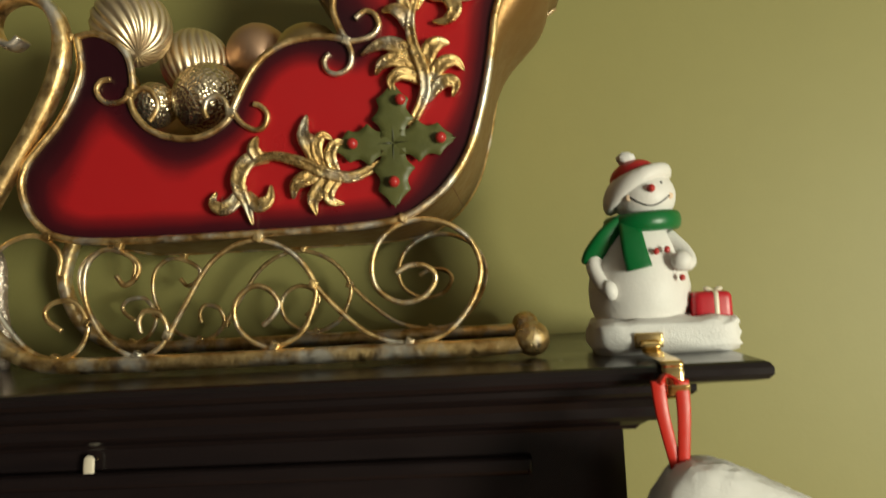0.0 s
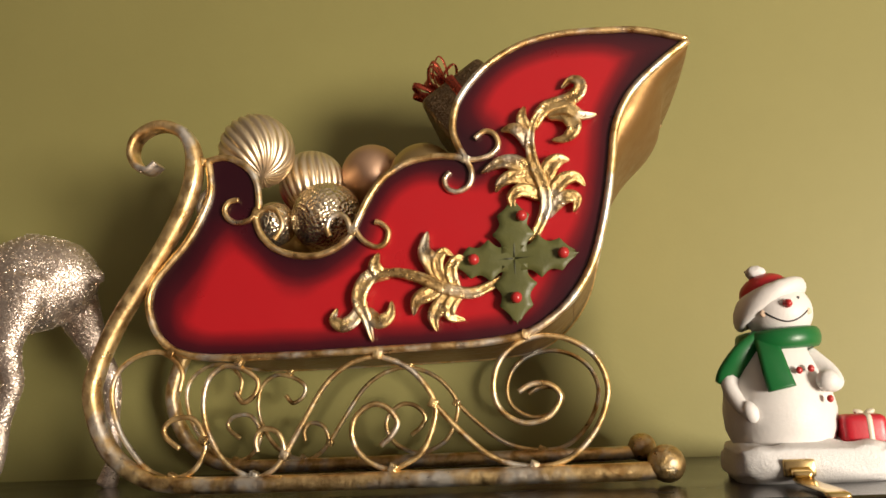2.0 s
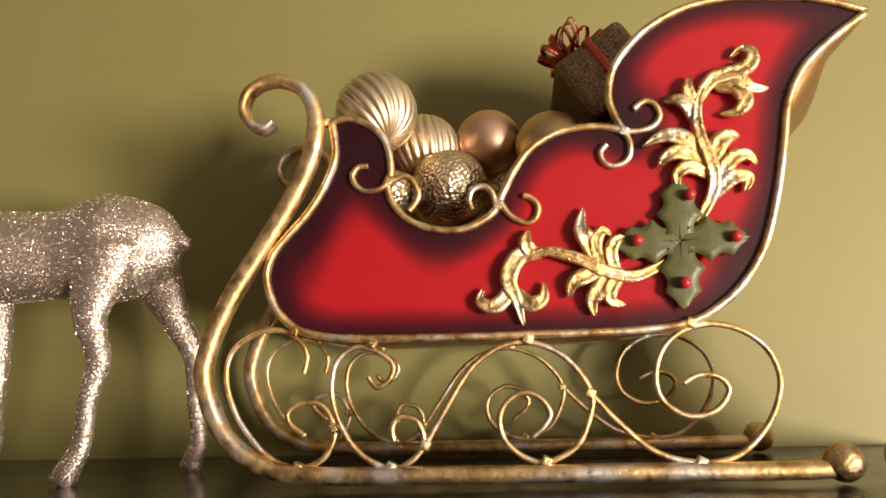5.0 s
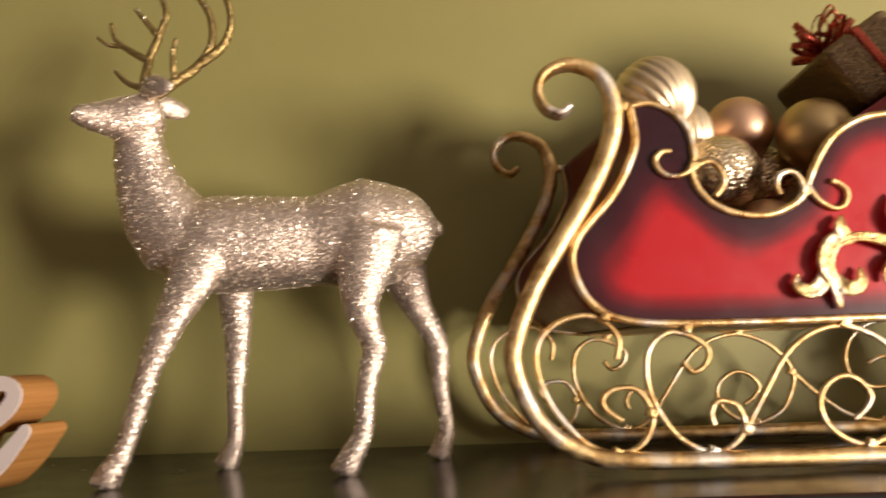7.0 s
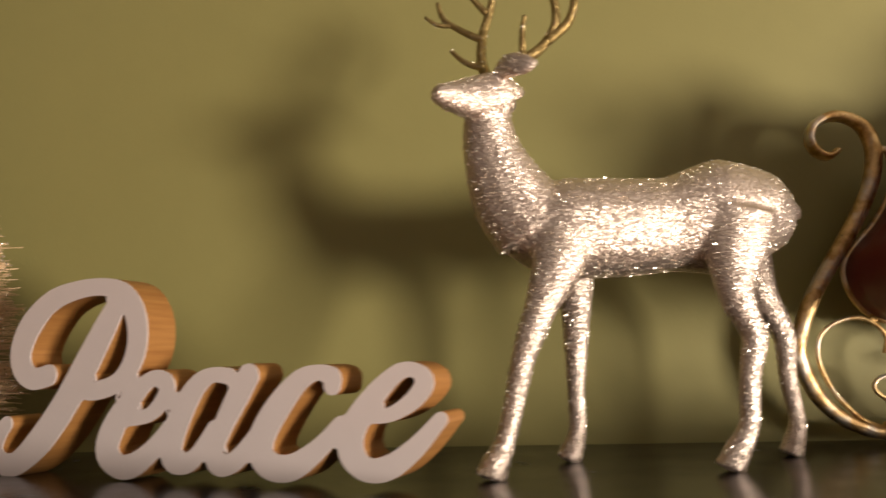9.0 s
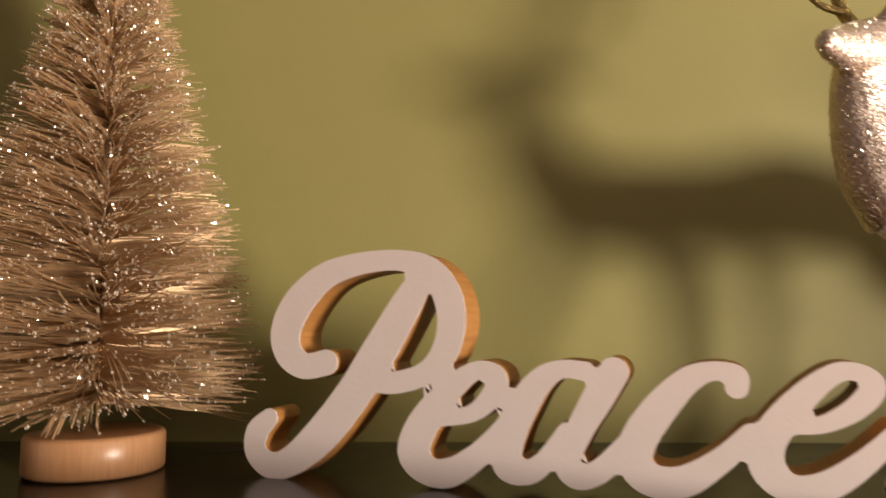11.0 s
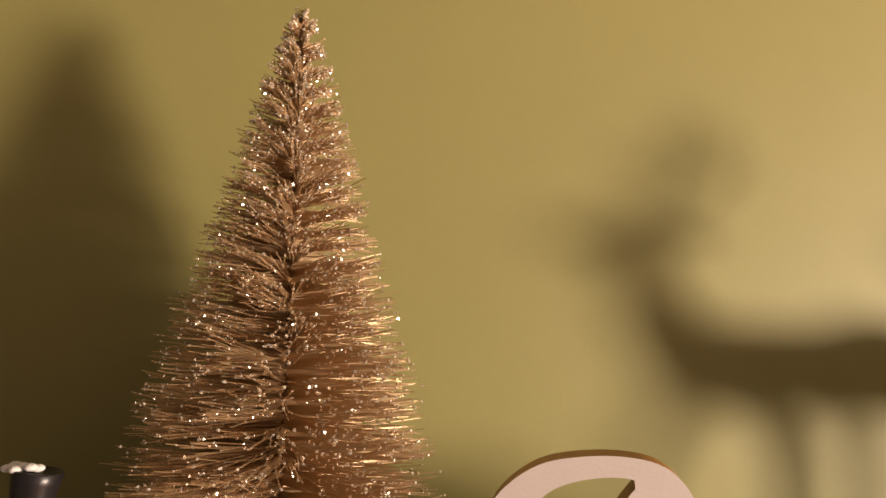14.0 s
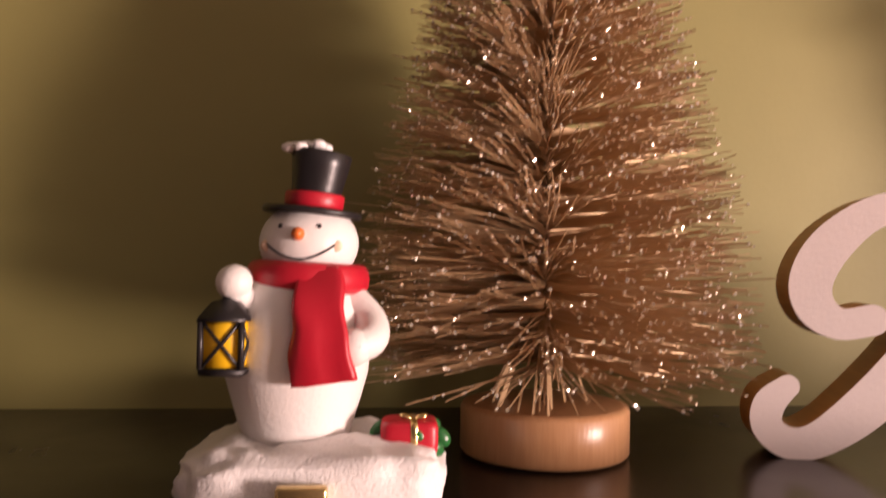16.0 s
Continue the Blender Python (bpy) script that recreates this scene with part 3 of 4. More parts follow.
def holly_leaf(parent, angle, length, c=(9.0, 12.7)):
    bm = bmesh.new()
    n = 37
    ca, sa = math.cos(radians(angle)), math.sin(radians(angle))
    rows = []
    for i in range(n):
        t = i / (n - 1)
        w = 1.28 * math.sin(math.pi * min(1, 0.10 + 0.90 * t)) ** 0.75
        w *= 0.66 + 0.34 * (1 - abs(((3.0 * t + 0.30) % 1.0) * 2 - 1)) ** 1.7
        w = max(w * (1 if t < 0.97 else 0.3), 0.03)
        row = []
        for k, h in ((-1, 0.10), (-0.5, 0.05), (0, 0.20), (0.5, 0.05), (1, 0.10)):
            u, v = t * length, k * w
            row.append(bm.verts.new(((c[0] + u * ca - v * sa) * CM * SK, -0.0030 - (h * 0.8 + 0.12 * math.sin(math.pi * t)) * CM * 0.9, (c[1] + u * sa + v * ca) * CM * SK)))
        rows.append(row)
    for a, b in zip(rows, rows[1:]):
        for k in range(4):
            bm.faces.new((a[k], a[k + 1], b[k + 1], b[k]))
    ob = part("holly_leaf", bm, M_HOLLY, parent, "dark green painted metal holly leaf")
    so = ob.modifiers.new("thick", "SOLIDIFY")
    so.thickness = 0.0008
    line = []
    for i in range(10):
        t = 0.02 + 0.90 * i / 9
        line.append(((c[0] + t * length * ca) * CM * SK, -0.0032 - (0.16 + 0.12 * math.sin(math.pi * t)) * CM * 0.9, (c[1] + t * length * sa) * CM * SK))
    part("vein", sweep(bmesh.new(), line, lambda t: 0.00075 - 0.0005 * t, sides=6), M_VEIN, ob, "dark painted midrib")


for ang, ln in ((88, 3.5), (1, 3.65), (181, 3.55), (269, 3.75)):
    holly_leaf(sleigh, ang, ln)
for x, z in ((9.6, 15.1), (11.8, 12.75), (6.7, 12.75), (9.0, 10.4)):
    part("berry", ball(bmesh.new(), (x * CM * SK, -0.0085, z * CM * SK), 0.0032, 14, 10), M_BERRY, sleigh)


# ---- baubles in the sleigh ----
def bauble(label, at, r, material, ribs=0, rot=(0, 0, 0), cap=False):
    t = thing("bauble", label, "ornament", at, "baubles in the sleigh")
    bm = bmesh.new()
    ball(bm, (0, 0, 0), r, 176 if ribs else 40, 32)
    if ribs:
        for v in bm.verts:
            a = math.atan2(v.co.y, v.co.x)
            s = math.hypot(v.co.x, v.co.y) / r
            twist = a + 0.35 * v.co.z / r
            v.co *= 1 - 0.10 * s * (1 - abs(math.sin(ribs * twist / 2)) ** 0.5)
    part("globe", bm, material, t)
    if cap:
        part("cap", lathe(bmesh.new(), [(0.0045, r - 0.001), (0.0045, r + 0.005), (0.003, r + 0.006)], seg=16), M_BRASS, t)
    t.rotation_euler = [radians(a) for a in rot]
    return t


bauble("pearl gold ribbed bauble at the top of the pile", (-0.0775, 0.026, 0.2155), 0.0248, M_PEARL, 22, (-25, -22, 0))
bauble("pearl gold ribbed bauble in the sleigh", (-0.054, 0.068, 0.203), 0.0235, M_PEARL, 22, (-10, 8, 0))
bauble("smooth rose copper bauble", (-0.012, 0.075, 0.207), 0.0220, M_COPPER)
bauble("hammered champagne gold bauble", (-0.036, 0.045, 0.171), 0.0238, M_HAMMER)
bauble("small hammered gold bauble", (-0.073, 0.045, 0.170), 0.0150, M_HAMMER)
bauble("matte pale gold bauble", (0.028, 0.055, 0.196), 0.023, M_MATTE)
bauble("dark hammered gold bauble low in the pile", (0.005, 0.09, 0.175), 0.024, M_HAMMER)
bauble("pale gold bauble under the pile", (-0.075, 0.09, 0.150), 0.026, M_MATTE)
bauble("rose copper bauble under the pile", (-0.01, 0.05, 0.13), 0.025, M_COPPER)
bauble("pearl gold bauble under the pile", (0.04, 0.09, 0.145), 0.026, M_PEARL)
bauble("matte gold bauble beneath the others", (-0.05, 0.06, 0.128), 0.0225, M_MATTE)
gift = thing("glitter_parcel", "dark bronze glittering parcel with a copper red bow", "gift", (0.068, 0.072, 0.252))
part("parcel", box(bmesh.new(), (-0.030, -0.034, -0.035), (0.020, 0.046, 0.010), 0.005, (0, -34, 0)), M_DUSK, gift, smooth=False)
part("wrapping_band", box(bmesh.new(), (-0.0085, -0.0350, -0.0358), (-0.0015, 0.0470, 0.0108), 0.002, (0, -34, 0)), M_FOIL, gift, "copper red foil band", smooth=False)
rng = random.Random(5)
for k in range(16):
    a = 2 * math.pi * k / 16 + rng.uniform(-0.2, 0.2)
    el = rng.uniform(0.15, 1.1)
    L = rng.uniform(0.022, 0.034)
    d = Vector((math.cos(a) * math.cos(el), math.sin(a) * math.cos(el), math.sin(el)))
    side = d.cross(Vector((0, 0, 1))).normalized()
    o = Vector((-0.024, -0.008, 0.000))
    line = catmull([o, o + d * L * 0.6 + side * 0.005, o + d * L, o + d * L * 0.9 - side * 0.004, o + d * L * 0.45 - side * 0.005, o], 5)
    part("bow_loop", sweep(bmesh.new(), line, 0.0005, 0.0024, sides=6, ref=side.cross(d)), M_FOIL, gift)

# ---- snowman stocking holders ----
def snow_base(t, r, rough, seed, zc):
    bm = bmesh.new()
    soft_block(bm, (0, 0, zc), r, 0.42, 56, 32, rough, 90, seed)
    for v in bm.verts:
        if v.co.z < 0.002:
            v.co.z = 0.0
        elif v.co.z > zc:
            v.co.z += 0.0022 * noise.noise(v.co * 130 + Vector((seed, 3, 1)))
    return part("snow_base", bm, M_SNOW, t, "rough white snow-covered base")


def mitten(t, c, r, name="mitten", rot=(0, 0, 0)):
    return part(name, ball(bmesh.new(), c, r, 20, 14, rot), M_WHITE, t)


def face(t, c, r, nose_mat, smile, nose_r, y_off=0.0, turn=0.0, blush=True):
    """Smile, eyes, nose and cheeks on the front of a round head."""
    def on(a, e, k=1.0):
        a = a + turn
        return Vector((c[0] + r[0] * k * math.sin(a) * math.cos(e), c[1] - r[1] * k * math.cos(a) * math.cos(e), c[2] + r[2] * k * math.sin(e)))
    line = [on(-smile + 2 * smile * i / 12, -0.06 - 0.34 * math.cos(math.pi * (i / 12 - 0.5)), 1.005) for i in range(13)]
    part("smile", sweep(bmesh.new(), line, 0.00042, sides=6), M_BLACK, t)
    for s in (-1, 1):
        part("eye", ball(bmesh.new(), on(s * 0.42, 0.38, 1.0), 0.0008, 10, 8), M_BLACK, t)
        if blush:
            part("cheek", ball(bmesh.new(), on(s * (smile + 0.05), -0.08, 0.97), (0.0022, 0.001, 0.0020), 12, 8), M_BLUSH, t)
    part("nose", ball(bmesh.new(), on(0.0, 0.18, 1.03), (nose_r, nose_r * 1.5, nose_r), 14, 10), nose_mat, t)


h1 = thing("snowman_stocking_holder", "white snowman stocking holder with green scarf and red hat", "stocking holder", (0.2290, 0.012, 0.0), "stocking holders")
h1.scale = (0.985, 0.985, 0.985)
snow_base(h1, (0.0402, 0.030, 0.0108), 0.05, 1.0, 0.0095).location.x = 0.0040
bm = bmesh.new()
lathe(bm, [(0.020, 0.012), (0.0255, 0.018), (0.0285, 0.026), (0.0290, 0.036), (0.0270, 0.048), (0.0240, 0.058), (0.0205, 0.066), (0.0175, 0.072), (0.015, 0.076)], (-0.006, 0.003, 0), 40)
part("body", bm, M_WHITE, h1)
part("head", ball(bmesh.new(), (0.000, 0.001, 0.0880), (0.0178, 0.0180, 0.0165), 32, 22), M_WHITE, h1)
face(h1, (0.000, 0.001, 0.0880), (0.0178, 0.0180, 0.0165), M_BERRY, 0.66, 0.0024, turn=0.04)
bm = bmesh.new()
band = [(-0.003 + 0.0158 * math.cos(w), 0.004 + 0.0160 * math.sin(w), 0.0945 + 0.0062 * math.cos(w) - 0.0042 * math.sin(w)) for w in [2 * math.pi * k / 48 for k in range(48)]]
sweep(bm, band, lambda t: 0.0042, lambda t: 0.0048 + 0.0042 * math.exp(-((t - 0.52) / 0.16) ** 2), sides=14, closed=True, ref=(0.25, 0.2, 1))
for v in bm.verts:
    v.co *= 1 + 0.006 * noise.noise(v.co * 300)
part("hat_brim", bm, M_WHITE, h1, "white knitted hat brim")
part("hat", ball(bmesh.new(), (-0.0050, 0.004, 0.1005), (0.0138, 0.0138, 0.0098), 28, 18, (0, -18, 0)), M_SCARLET, h1, "red knitted hat crown")
bm = bmesh.new()
soft_block(bm, (-0.0085, 0.004, 0.1115), (0.0052, 0.005, 0.0036), 0.9, 18, 12, 0.25, 60)
part("pompom", bm, M_PLUSH, h1)
bm = bmesh.new()
ring = [(-0.002 + 0.0175 * math.cos(w), 0.002 + 0.0178 * math.sin(w), 0.0728 + 0.0010 * math.cos(w)) for w in [2 * math.pi * k / 40 for k in range(40)]]
sweep(bm, ring, 0.0048, 0.0058, sides=12, closed=True, ref=(0, 0, 1), power=0.8)
part("scarf", bm, M_GREEN, h1, "green glazed scarf")
bm = bmesh.new()
sweep(bm, catmull([(-0.012, -0.013, 0.072), (-0.012, -0.0205, 0.064), (-0.0115, -0.0245, 0.055), (-0.0100, -0.0262, 0.0465)], 6), lambda t: 0.0060 + 0.0012 * t, 0.0022, sides=12, ref=(0, 1, 0.2), power=0.6)
part("scarf_end", bm, M_GREEN, h1)
bm = bmesh.new()
sweep(bm, catmull([(-0.014, -0.010, 0.074), (-0.024, -0.012, 0.066), (-0.032, -0.010, 0.056), (-0.0345, -0.008, 0.0505)], 6), lambda t: 0.0050 + 0.001 * math.sin(math.pi * t), 0.003, sides=12, ref=(0, 1, 0.2), power=0.8)
part("scarf_end", bm, M_GREEN, h1)
bm = bmesh.new()
sweep(bm, catmull([(-0.028, -0.006, 0.060), (-0.0325, -0.010, 0.050), (-0.0300, -0.016, 0.040), (-0.0265, -0.020, 0.0355)], 6), lambda t: 0.0050 - 0.0015 * t, sides=12)
part("arm", bm, M_WHITE, h1)
mitten(h1, (-0.0258, -0.0205, 0.0355), (0.0040, 0.0040, 0.0058), rot=(0, -15, 0))
bm = bmesh.new()
sweep(bm, catmull([(0.010, -0.006, 0.064), (0.0170, -0.012, 0.055), (0.0180, -0.0180, 0.0490), (0.0135, -0.0230, 0.0480)], 6), lambda t: 0.0052 - 0.001 * t, sides=12)
part("arm", bm, M_WHITE, h1)
mitten(h1, (0.0130, -0.0240, 0.0495), (0.0056, 0.0046, 0.0056))
for x, y, z in ((0.0000, -0.0238, 0.0555), (0.0060, -0.0232, 0.0562), (0.0130, -0.0235, 0.0405)):
    part("button", ball(bmesh.new(), (x, y, z), (0.0017, 0.0014, 0.0019), 12, 8), M_BERRY, h1)


def parcel(t, c, r, mat, rib, rot=(0, 0, 0)):
    g = part("gift", soft_block(bmesh.new(), c, r, 0.35, 28, 18), mat, t, "small red gift with a pale ribbon")
    bm = bmesh.new()
    soft_block(bm, (c[0] + r[0] * 0.15, c[1], c[2]), (r[0] * 0.16, r[1] * 1.05, r[2] * 1.05), 0.35, 20, 14)
    part("ribbon", bm, rib, g)
    bm = bmesh.new()
    for s in (-1, 1):
        ball(bm, (c[0] + r[0] * (0.15 + 0.25 * s), c[1] - r[1] * 0.3, c[2] + r[2] * 1.1), (r[0] * 0.26, r[1] * 0.2, r[2] * 0.18), 12, 8, (0, -20 * s, 0))
    part("bow", bm, rib, g)
    return g


parcel(h1, (0.0300, -0.010, 0.0235), (0.0108, 0.009, 0.0085), M_SCARLET, M_CREAM)


def brass_hook(t, x, yf, ztop, reach=0.0):
    """A strap from the front of the base over the shelf edge, bent to a hook below it."""
    bm = bmesh.new()
    line = catmull([(x, yf - 0.001, ztop), (x, yf - 0.006, ztop - 0.001), (x, yf - 0.009, ztop - 0.006), (x, yf - 0.010, ztop - 0.014), (x, yf - 0.013, ztop - 0.018), (x, yf - 0.018, ztop - 0.017), (x, yf - 0.0195, ztop - 0.012)], 6)
    if reach:
        edge = yf - reach
        line = catmull([(x, yf - 0.001, ztop), (x, yf - 0.005, ztop - 0.002), (x, yf - 0.008, 0.0022), (x, edge, 0.0020), (x, edge - 0.004, -0.001), (x, edge - 0.005, -0.009), (x, edge - 0.008, -0.013), (x, edge - 0.013, -0.012), (x, edge - 0.0145, -0.007)], 6)
    sweep(bm, line, 0.0052, 0.0009, sides=10, ref=(0, -0.7, 0.7), power=0.5)
    ob = part("hook", bm, M_BRASS, t, "polished brass stocking hook")
    part("hook_plate", box(bmesh.new(), (x - 0.0075, yf - 0.0010, ztop - 0.004), (x + 0.0075, yf + 0.004, ztop + 0.0045), 0.001), M_BRASS, t)
    return ob


brass_hook(h1, -0.0085, -0.0315, 0.0075, 0.049)

stocking = thing("christmas_stocking", "white plush stocking hanging from a red ribbon loop", "stocking", (0.2165, -0.080, 0.0))
bm = bmesh.new()
sweep(bm, catmull([(-0.0045, 0.0, -0.005), (-0.0035, -0.001, -0.020), (0.0012, 0.0, -0.044)], 6), lambda t: 0.0034 - 0.0008 * t, 0.0006, sides=8, ref=(0, 1, 0), power=0.6)
sweep(bm, catmull([(0.0055, -0.001, -0.005), (0.0055, -0.002, -0.020), (0.0040, -0.001, -0.044)], 6), lambda t: 0.0034 - 0.0008 * t, 0.0006, sides=8, ref=(0, 1, 0), power=0.6)
sweep(bm, catmull([(-0.0045, 0.0, -0.007), (0.0, 0.003, -0.003), (0.0055, 0.0, -0.007)], 6), 0.0009, 0.003, sides=8, ref=(0, 1, 0), power=0.6)
part("ribbon_loop", bm, M_RIBBON, stocking, "red satin ribbon loop")
bm = bmesh.new()
soft_block(bm, (0, 0, 0), (0.047, 0.019, 0.035), 0.55, 72, 44, 0.02, 150, 2.0)
for v in bm.verts:
    v.co += v.co.normalized() * 0.0007 * noise.noise(v.co * 700)
bmesh.ops.rotate(bm, verts=bm.verts, matrix=Matrix.Rotation(radians(27), 3, 'Y'))
bmesh.ops.translate(bm, verts=bm.verts, vec=(0.0285, 0.0, -0.0835))
part("cuff", bm, M_PLUSH, stocking)
bm = bmesh.new()
sweep(bm, catmull([(0.020, 0.0, -0.100), (0.000, 0.0, -0.26), (-0.008, 0.0, -0.34), (-0.055, 0.0, -0.385), (-0.10, 0.0, -0.39)], 8), lambda t: 0.042 - 0.008 * t, 0.016, sides=20)
part("leg", bm, M_RIBBON, stocking)

# ---- word sign ----
sign = thing("word_sign", "freestanding wooden word sign reading Peace with whitewashed face", "sign", (-0.7135, 0.048, 0.0))
sign.rotation_euler = (0, 0, radians(-15.58))
LETTERS = [
    ((3.5, 6.2, 0.68), (2.1, 6.0, 0.69), (1.1, 6.7, 0.83), (0.9, 7.9, 0.91), (1.7, 9.4, 0.91), (3.4, 10.8, 0.73), (5.6, 11.4, 0.59), (7.9, 11.5, 0.54), (9.6, 11.0, 0.65), (10.6, 9.8, 0.76), (10.9, 8.3, 0.75), (10.5, 6.8, 0.70), (9.4, 5.7, 0.58), (7.6, 5.2, 0.56), (6.1, 5.3, 0.54)),
    ((9.5, 10.9, 0.60), (8.4, 9.3, 0.83), (6.8, 6.9, 0.96), (5.1, 4.5, 0.97), (3.1, 2.3, 0.95), (1.2, 0.9, 0.77), (-0.1, 0.7, 0.70), (-1.0, 1.4, 0.66), (-0.9, 2.4, 0.67), (-0.1, 3.2, 0.50)),
    ((10.3, 3.5, 0.40), (12.0, 3.8, 0.42), (13.1, 4.8, 0.56), (13.2, 5.6, 0.54), (12.3, 5.9, 0.45), (11.0, 5.1, 0.60), (9.4, 3.4, 0.80), (8.7, 1.8, 0.86), (9.5, 0.9, 0.72), (10.8, 0.9, 0.70), (12.4, 1.9, 0.59), (14.0, 3.5, 0.55)),
    ((17.6, 5.9, 0.46), (16.5, 6.0, 0.43), (15.5, 5.5, 0.60), (14.5, 4.2, 0.76), (13.8, 2.6, 0.76), (13.7, 1.4, 0.72), (14.6, 1.1, 0.60), (15.5, 1.6, 0.50), (16.6, 3.1, 0.40)),
    ((18.9, 5.9, 0.68), (18.2, 4.8, 0.72), (17.2, 3.1, 0.62), (16.6, 1.7, 0.62), (17.1, 1.0, 0.55), (18.2, 1.4, 0.54), (19.5, 2.7, 0.50)),
    ((24.2, 5.3, 0.50), (24.2, 5.8, 0.47), (23.3, 6.0, 0.42), (22.2, 5.6, 0.58), (21.0, 4.4, 0.74), (20.0, 3.0, 0.80), (19.7, 1.9, 0.80), (20.4, 1.1, 0.74), (21.8, 1.1, 0.69), (23.4, 2.1, 0.53), (24.7, 3.3, 0.46)),
    ((26.2, 3.7, 0.34), (27.5, 3.8, 0.36), (28.8, 4.5, 0.46), (29.5, 5.4, 0.50), (29.0, 6.0, 0.38), (28.0, 5.9, 0.44), (26.6, 4.7, 0.60), (25.4, 3.1, 0.73), (25.3, 1.9, 0.74), (26.1, 1.1, 0.62), (27.4, 1.2, 0.61), (28.9, 2.2, 0.51), (30.3, 3.6, 0.37)),
]
strokes = []
for letter in LETTERS:
    line = np.array(catmull([(u + 0.5 * max(0.0, 1 - u / 12), z, w) for u, z, w in letter], 5)) * CM
    strokes.append((line[:, :2], line[:, 2]))
pts, quads, dist = fill(stroke_field(strokes), (-0.022, 0.0), (0.315, 0.128), 0.0017, 3)
pts[:, 1] = np.maximum(pts[:, 1], 0.0)
verts, front, back, rim = plate(pts, quads, 0.0, 0.023)
raw("wooden_letters", verts, back + rim, M_PINE, sign, "golden pine sides and back")
verts, front, back, rim = plate(pts, quads, -0.0008, -0.0001)
raw("painted_face", verts, front + back + rim, M_SIGN, sign, "whitewashed pink-white front")

# ---- bottle brush tree ----
TX, TY = -0.816, 0.062
tree = thing("bottle_brush_tree", "champagne bottle brush tree with glitter tips on wooden base", "christmas tree", (TX, TY, 0.0))
tree.rotation_euler = (0, radians(0.4), 0)
part("base", lathe(bmesh.new(), [(0.0365, 0.0010), (0.0378, 0.0025), (0.0378, 0.0205), (0.0366, 0.0224), (0.0345, 0.0230), (0.002, 0.0230)], seg=64), M_DISC, tree, "turned beech disc base")
bm = bmesh.new()
for ph in (0, math.pi):
    sweep(bm, [(0.0009 * math.cos(z * 900 + ph), 0.0009 * math.sin(z * 900 + ph), z) for z in np.linspace(0.02, 0.362, 300)], 0.0009, sides=5)
part("stem", bm, M_STEM, tree)
rng = np.random.default_rng(7)


def tree_radius(z):
    return float(np.interp(z, [0.03, 0.05, 0.08, 0.11, 0.15, 0.18, 0.245, 0.31, 0.345, 0.362, 0.37], [0.080, 0.091, 0.089, 0.082, 0.071, 0.062, 0.042, 0.024, 0.0125, 0.006, 0.002]))


verts, faces, sv, sf = [], [], [], []
N = 6600
for i in range(N):
    z0 = 0.040 + (0.366 - 0.040) * (1 - (1 - (i + rng.random()) / N) ** 0.80)
    a = i * 0.61 + rng.normal(0, 0.25)
    R = tree_radius(z0) * (0.80 + 0.24 * rng.random())
    if rng.random() < 0.03:
        R *= 1.10
    if i % 7 == 0:
        tuft_a, tuft_r, tuft_z = a, rng.normal(0.03 + 0.20 * (z0 / 0.36) ** 2, 0.06), z0
    a = tuft_a + rng.normal(0, 0.07)
    z0 = tuft_z + rng.normal(0, 0.0010)
    rise = R * (tuft_r + rng.normal(0, 0.035)) - 0.06 * R * (z0 < 0.075)
    da = rng.normal(0, 0.10)
    base = np.array([0, 0, z0])
    pts3 = []
    for s in (0.0, 0.35, 0.7, 1.0):
        ang = a + da * s
        pts3.append(base + np.array([math.cos(ang) * R * s, math.sin(ang) * R * s, rise * s ** 1.4 + rng.normal(0, 0.0010) * s]))
    k = len(verts)
    for q, w in zip(pts3, (0.00044, 0.00040, 0.00034, 0.00024)):
        t1 = np.array([-math.sin(a), math.cos(a), 0])
        for m in range(3):
            w3 = 2.094 * m
            verts.append(tuple(q + w * (t1 * math.cos(w3) + np.array([0, 0, 1]) * math.sin(w3))))
    for s in range(3):
        for m in range(3):
            o, p = k + 3 * s + m, k + 3 * s + (m + 1) % 3
            faces.append((o, p, p + 3, o + 3))
    for _ in range(1 + (rng.random() < 0.6) + (rng.random() < 0.3)):
        s = 1 - 0.55 * rng.random() ** 1.6
        c = pts3[3] * ((s - 0.7) / 0.3) + pts3[2] * ((1 - s) / 0.3) if s > 0.7 else pts3[2] * ((s - 0.35) / 0.35) + pts3[1] * ((0.7 - s) / 0.35)
        g = 0.00052 + 0.0007 * rng.random() ** 2
        ax = rng.normal(size=(3, 3))
        qx, _r = np.linalg.qr(ax)
        k = len(sv)
        for e in (qx[0], -qx[0], qx[1], -qx[1], qx[2], -qx[2]):
            sv.append(tuple(c + e * g))
        sf += [(k, k + 2, k + 4), (k + 2, k + 1, k + 4), (k + 1, k + 3, k + 4), (k + 3, k, k + 4), (k + 2, k, k + 5), (k + 1, k + 2, k + 5), (k + 3, k + 1, k + 5), (k, k + 3, k + 5)]
# stray long fibres that hang below the skirt
for i in range(26):
    a = rng.uniform(2.2, 5.4)
    L = rng.uniform(0.03, 0.05)
    line = [np.array([math.cos(a) * L * s * 0.55, math.sin(a) * L * s * 0.8, 0.062 - L * (0.35 * s + 0.55 * s * s)]) for s in (0, 0.35, 0.7, 1.0)]
    k = len(verts)
    for q in line:
        for m in range(3):
            w3 = 2.094 * m
            verts.append(tuple(q + 0.0006 * np.array([math.cos(w3), 0.3, math.sin(w3)])))
    for s in range(3):
        for m in range(3):
            o, p = k + 3 * s + m, k + 3 * s + (m + 1) % 3
            faces.append((o, p, p + 3, o + 3))
tagged(raw("bristles", verts, faces, M_BRISTLE, tree), kind="stuff")
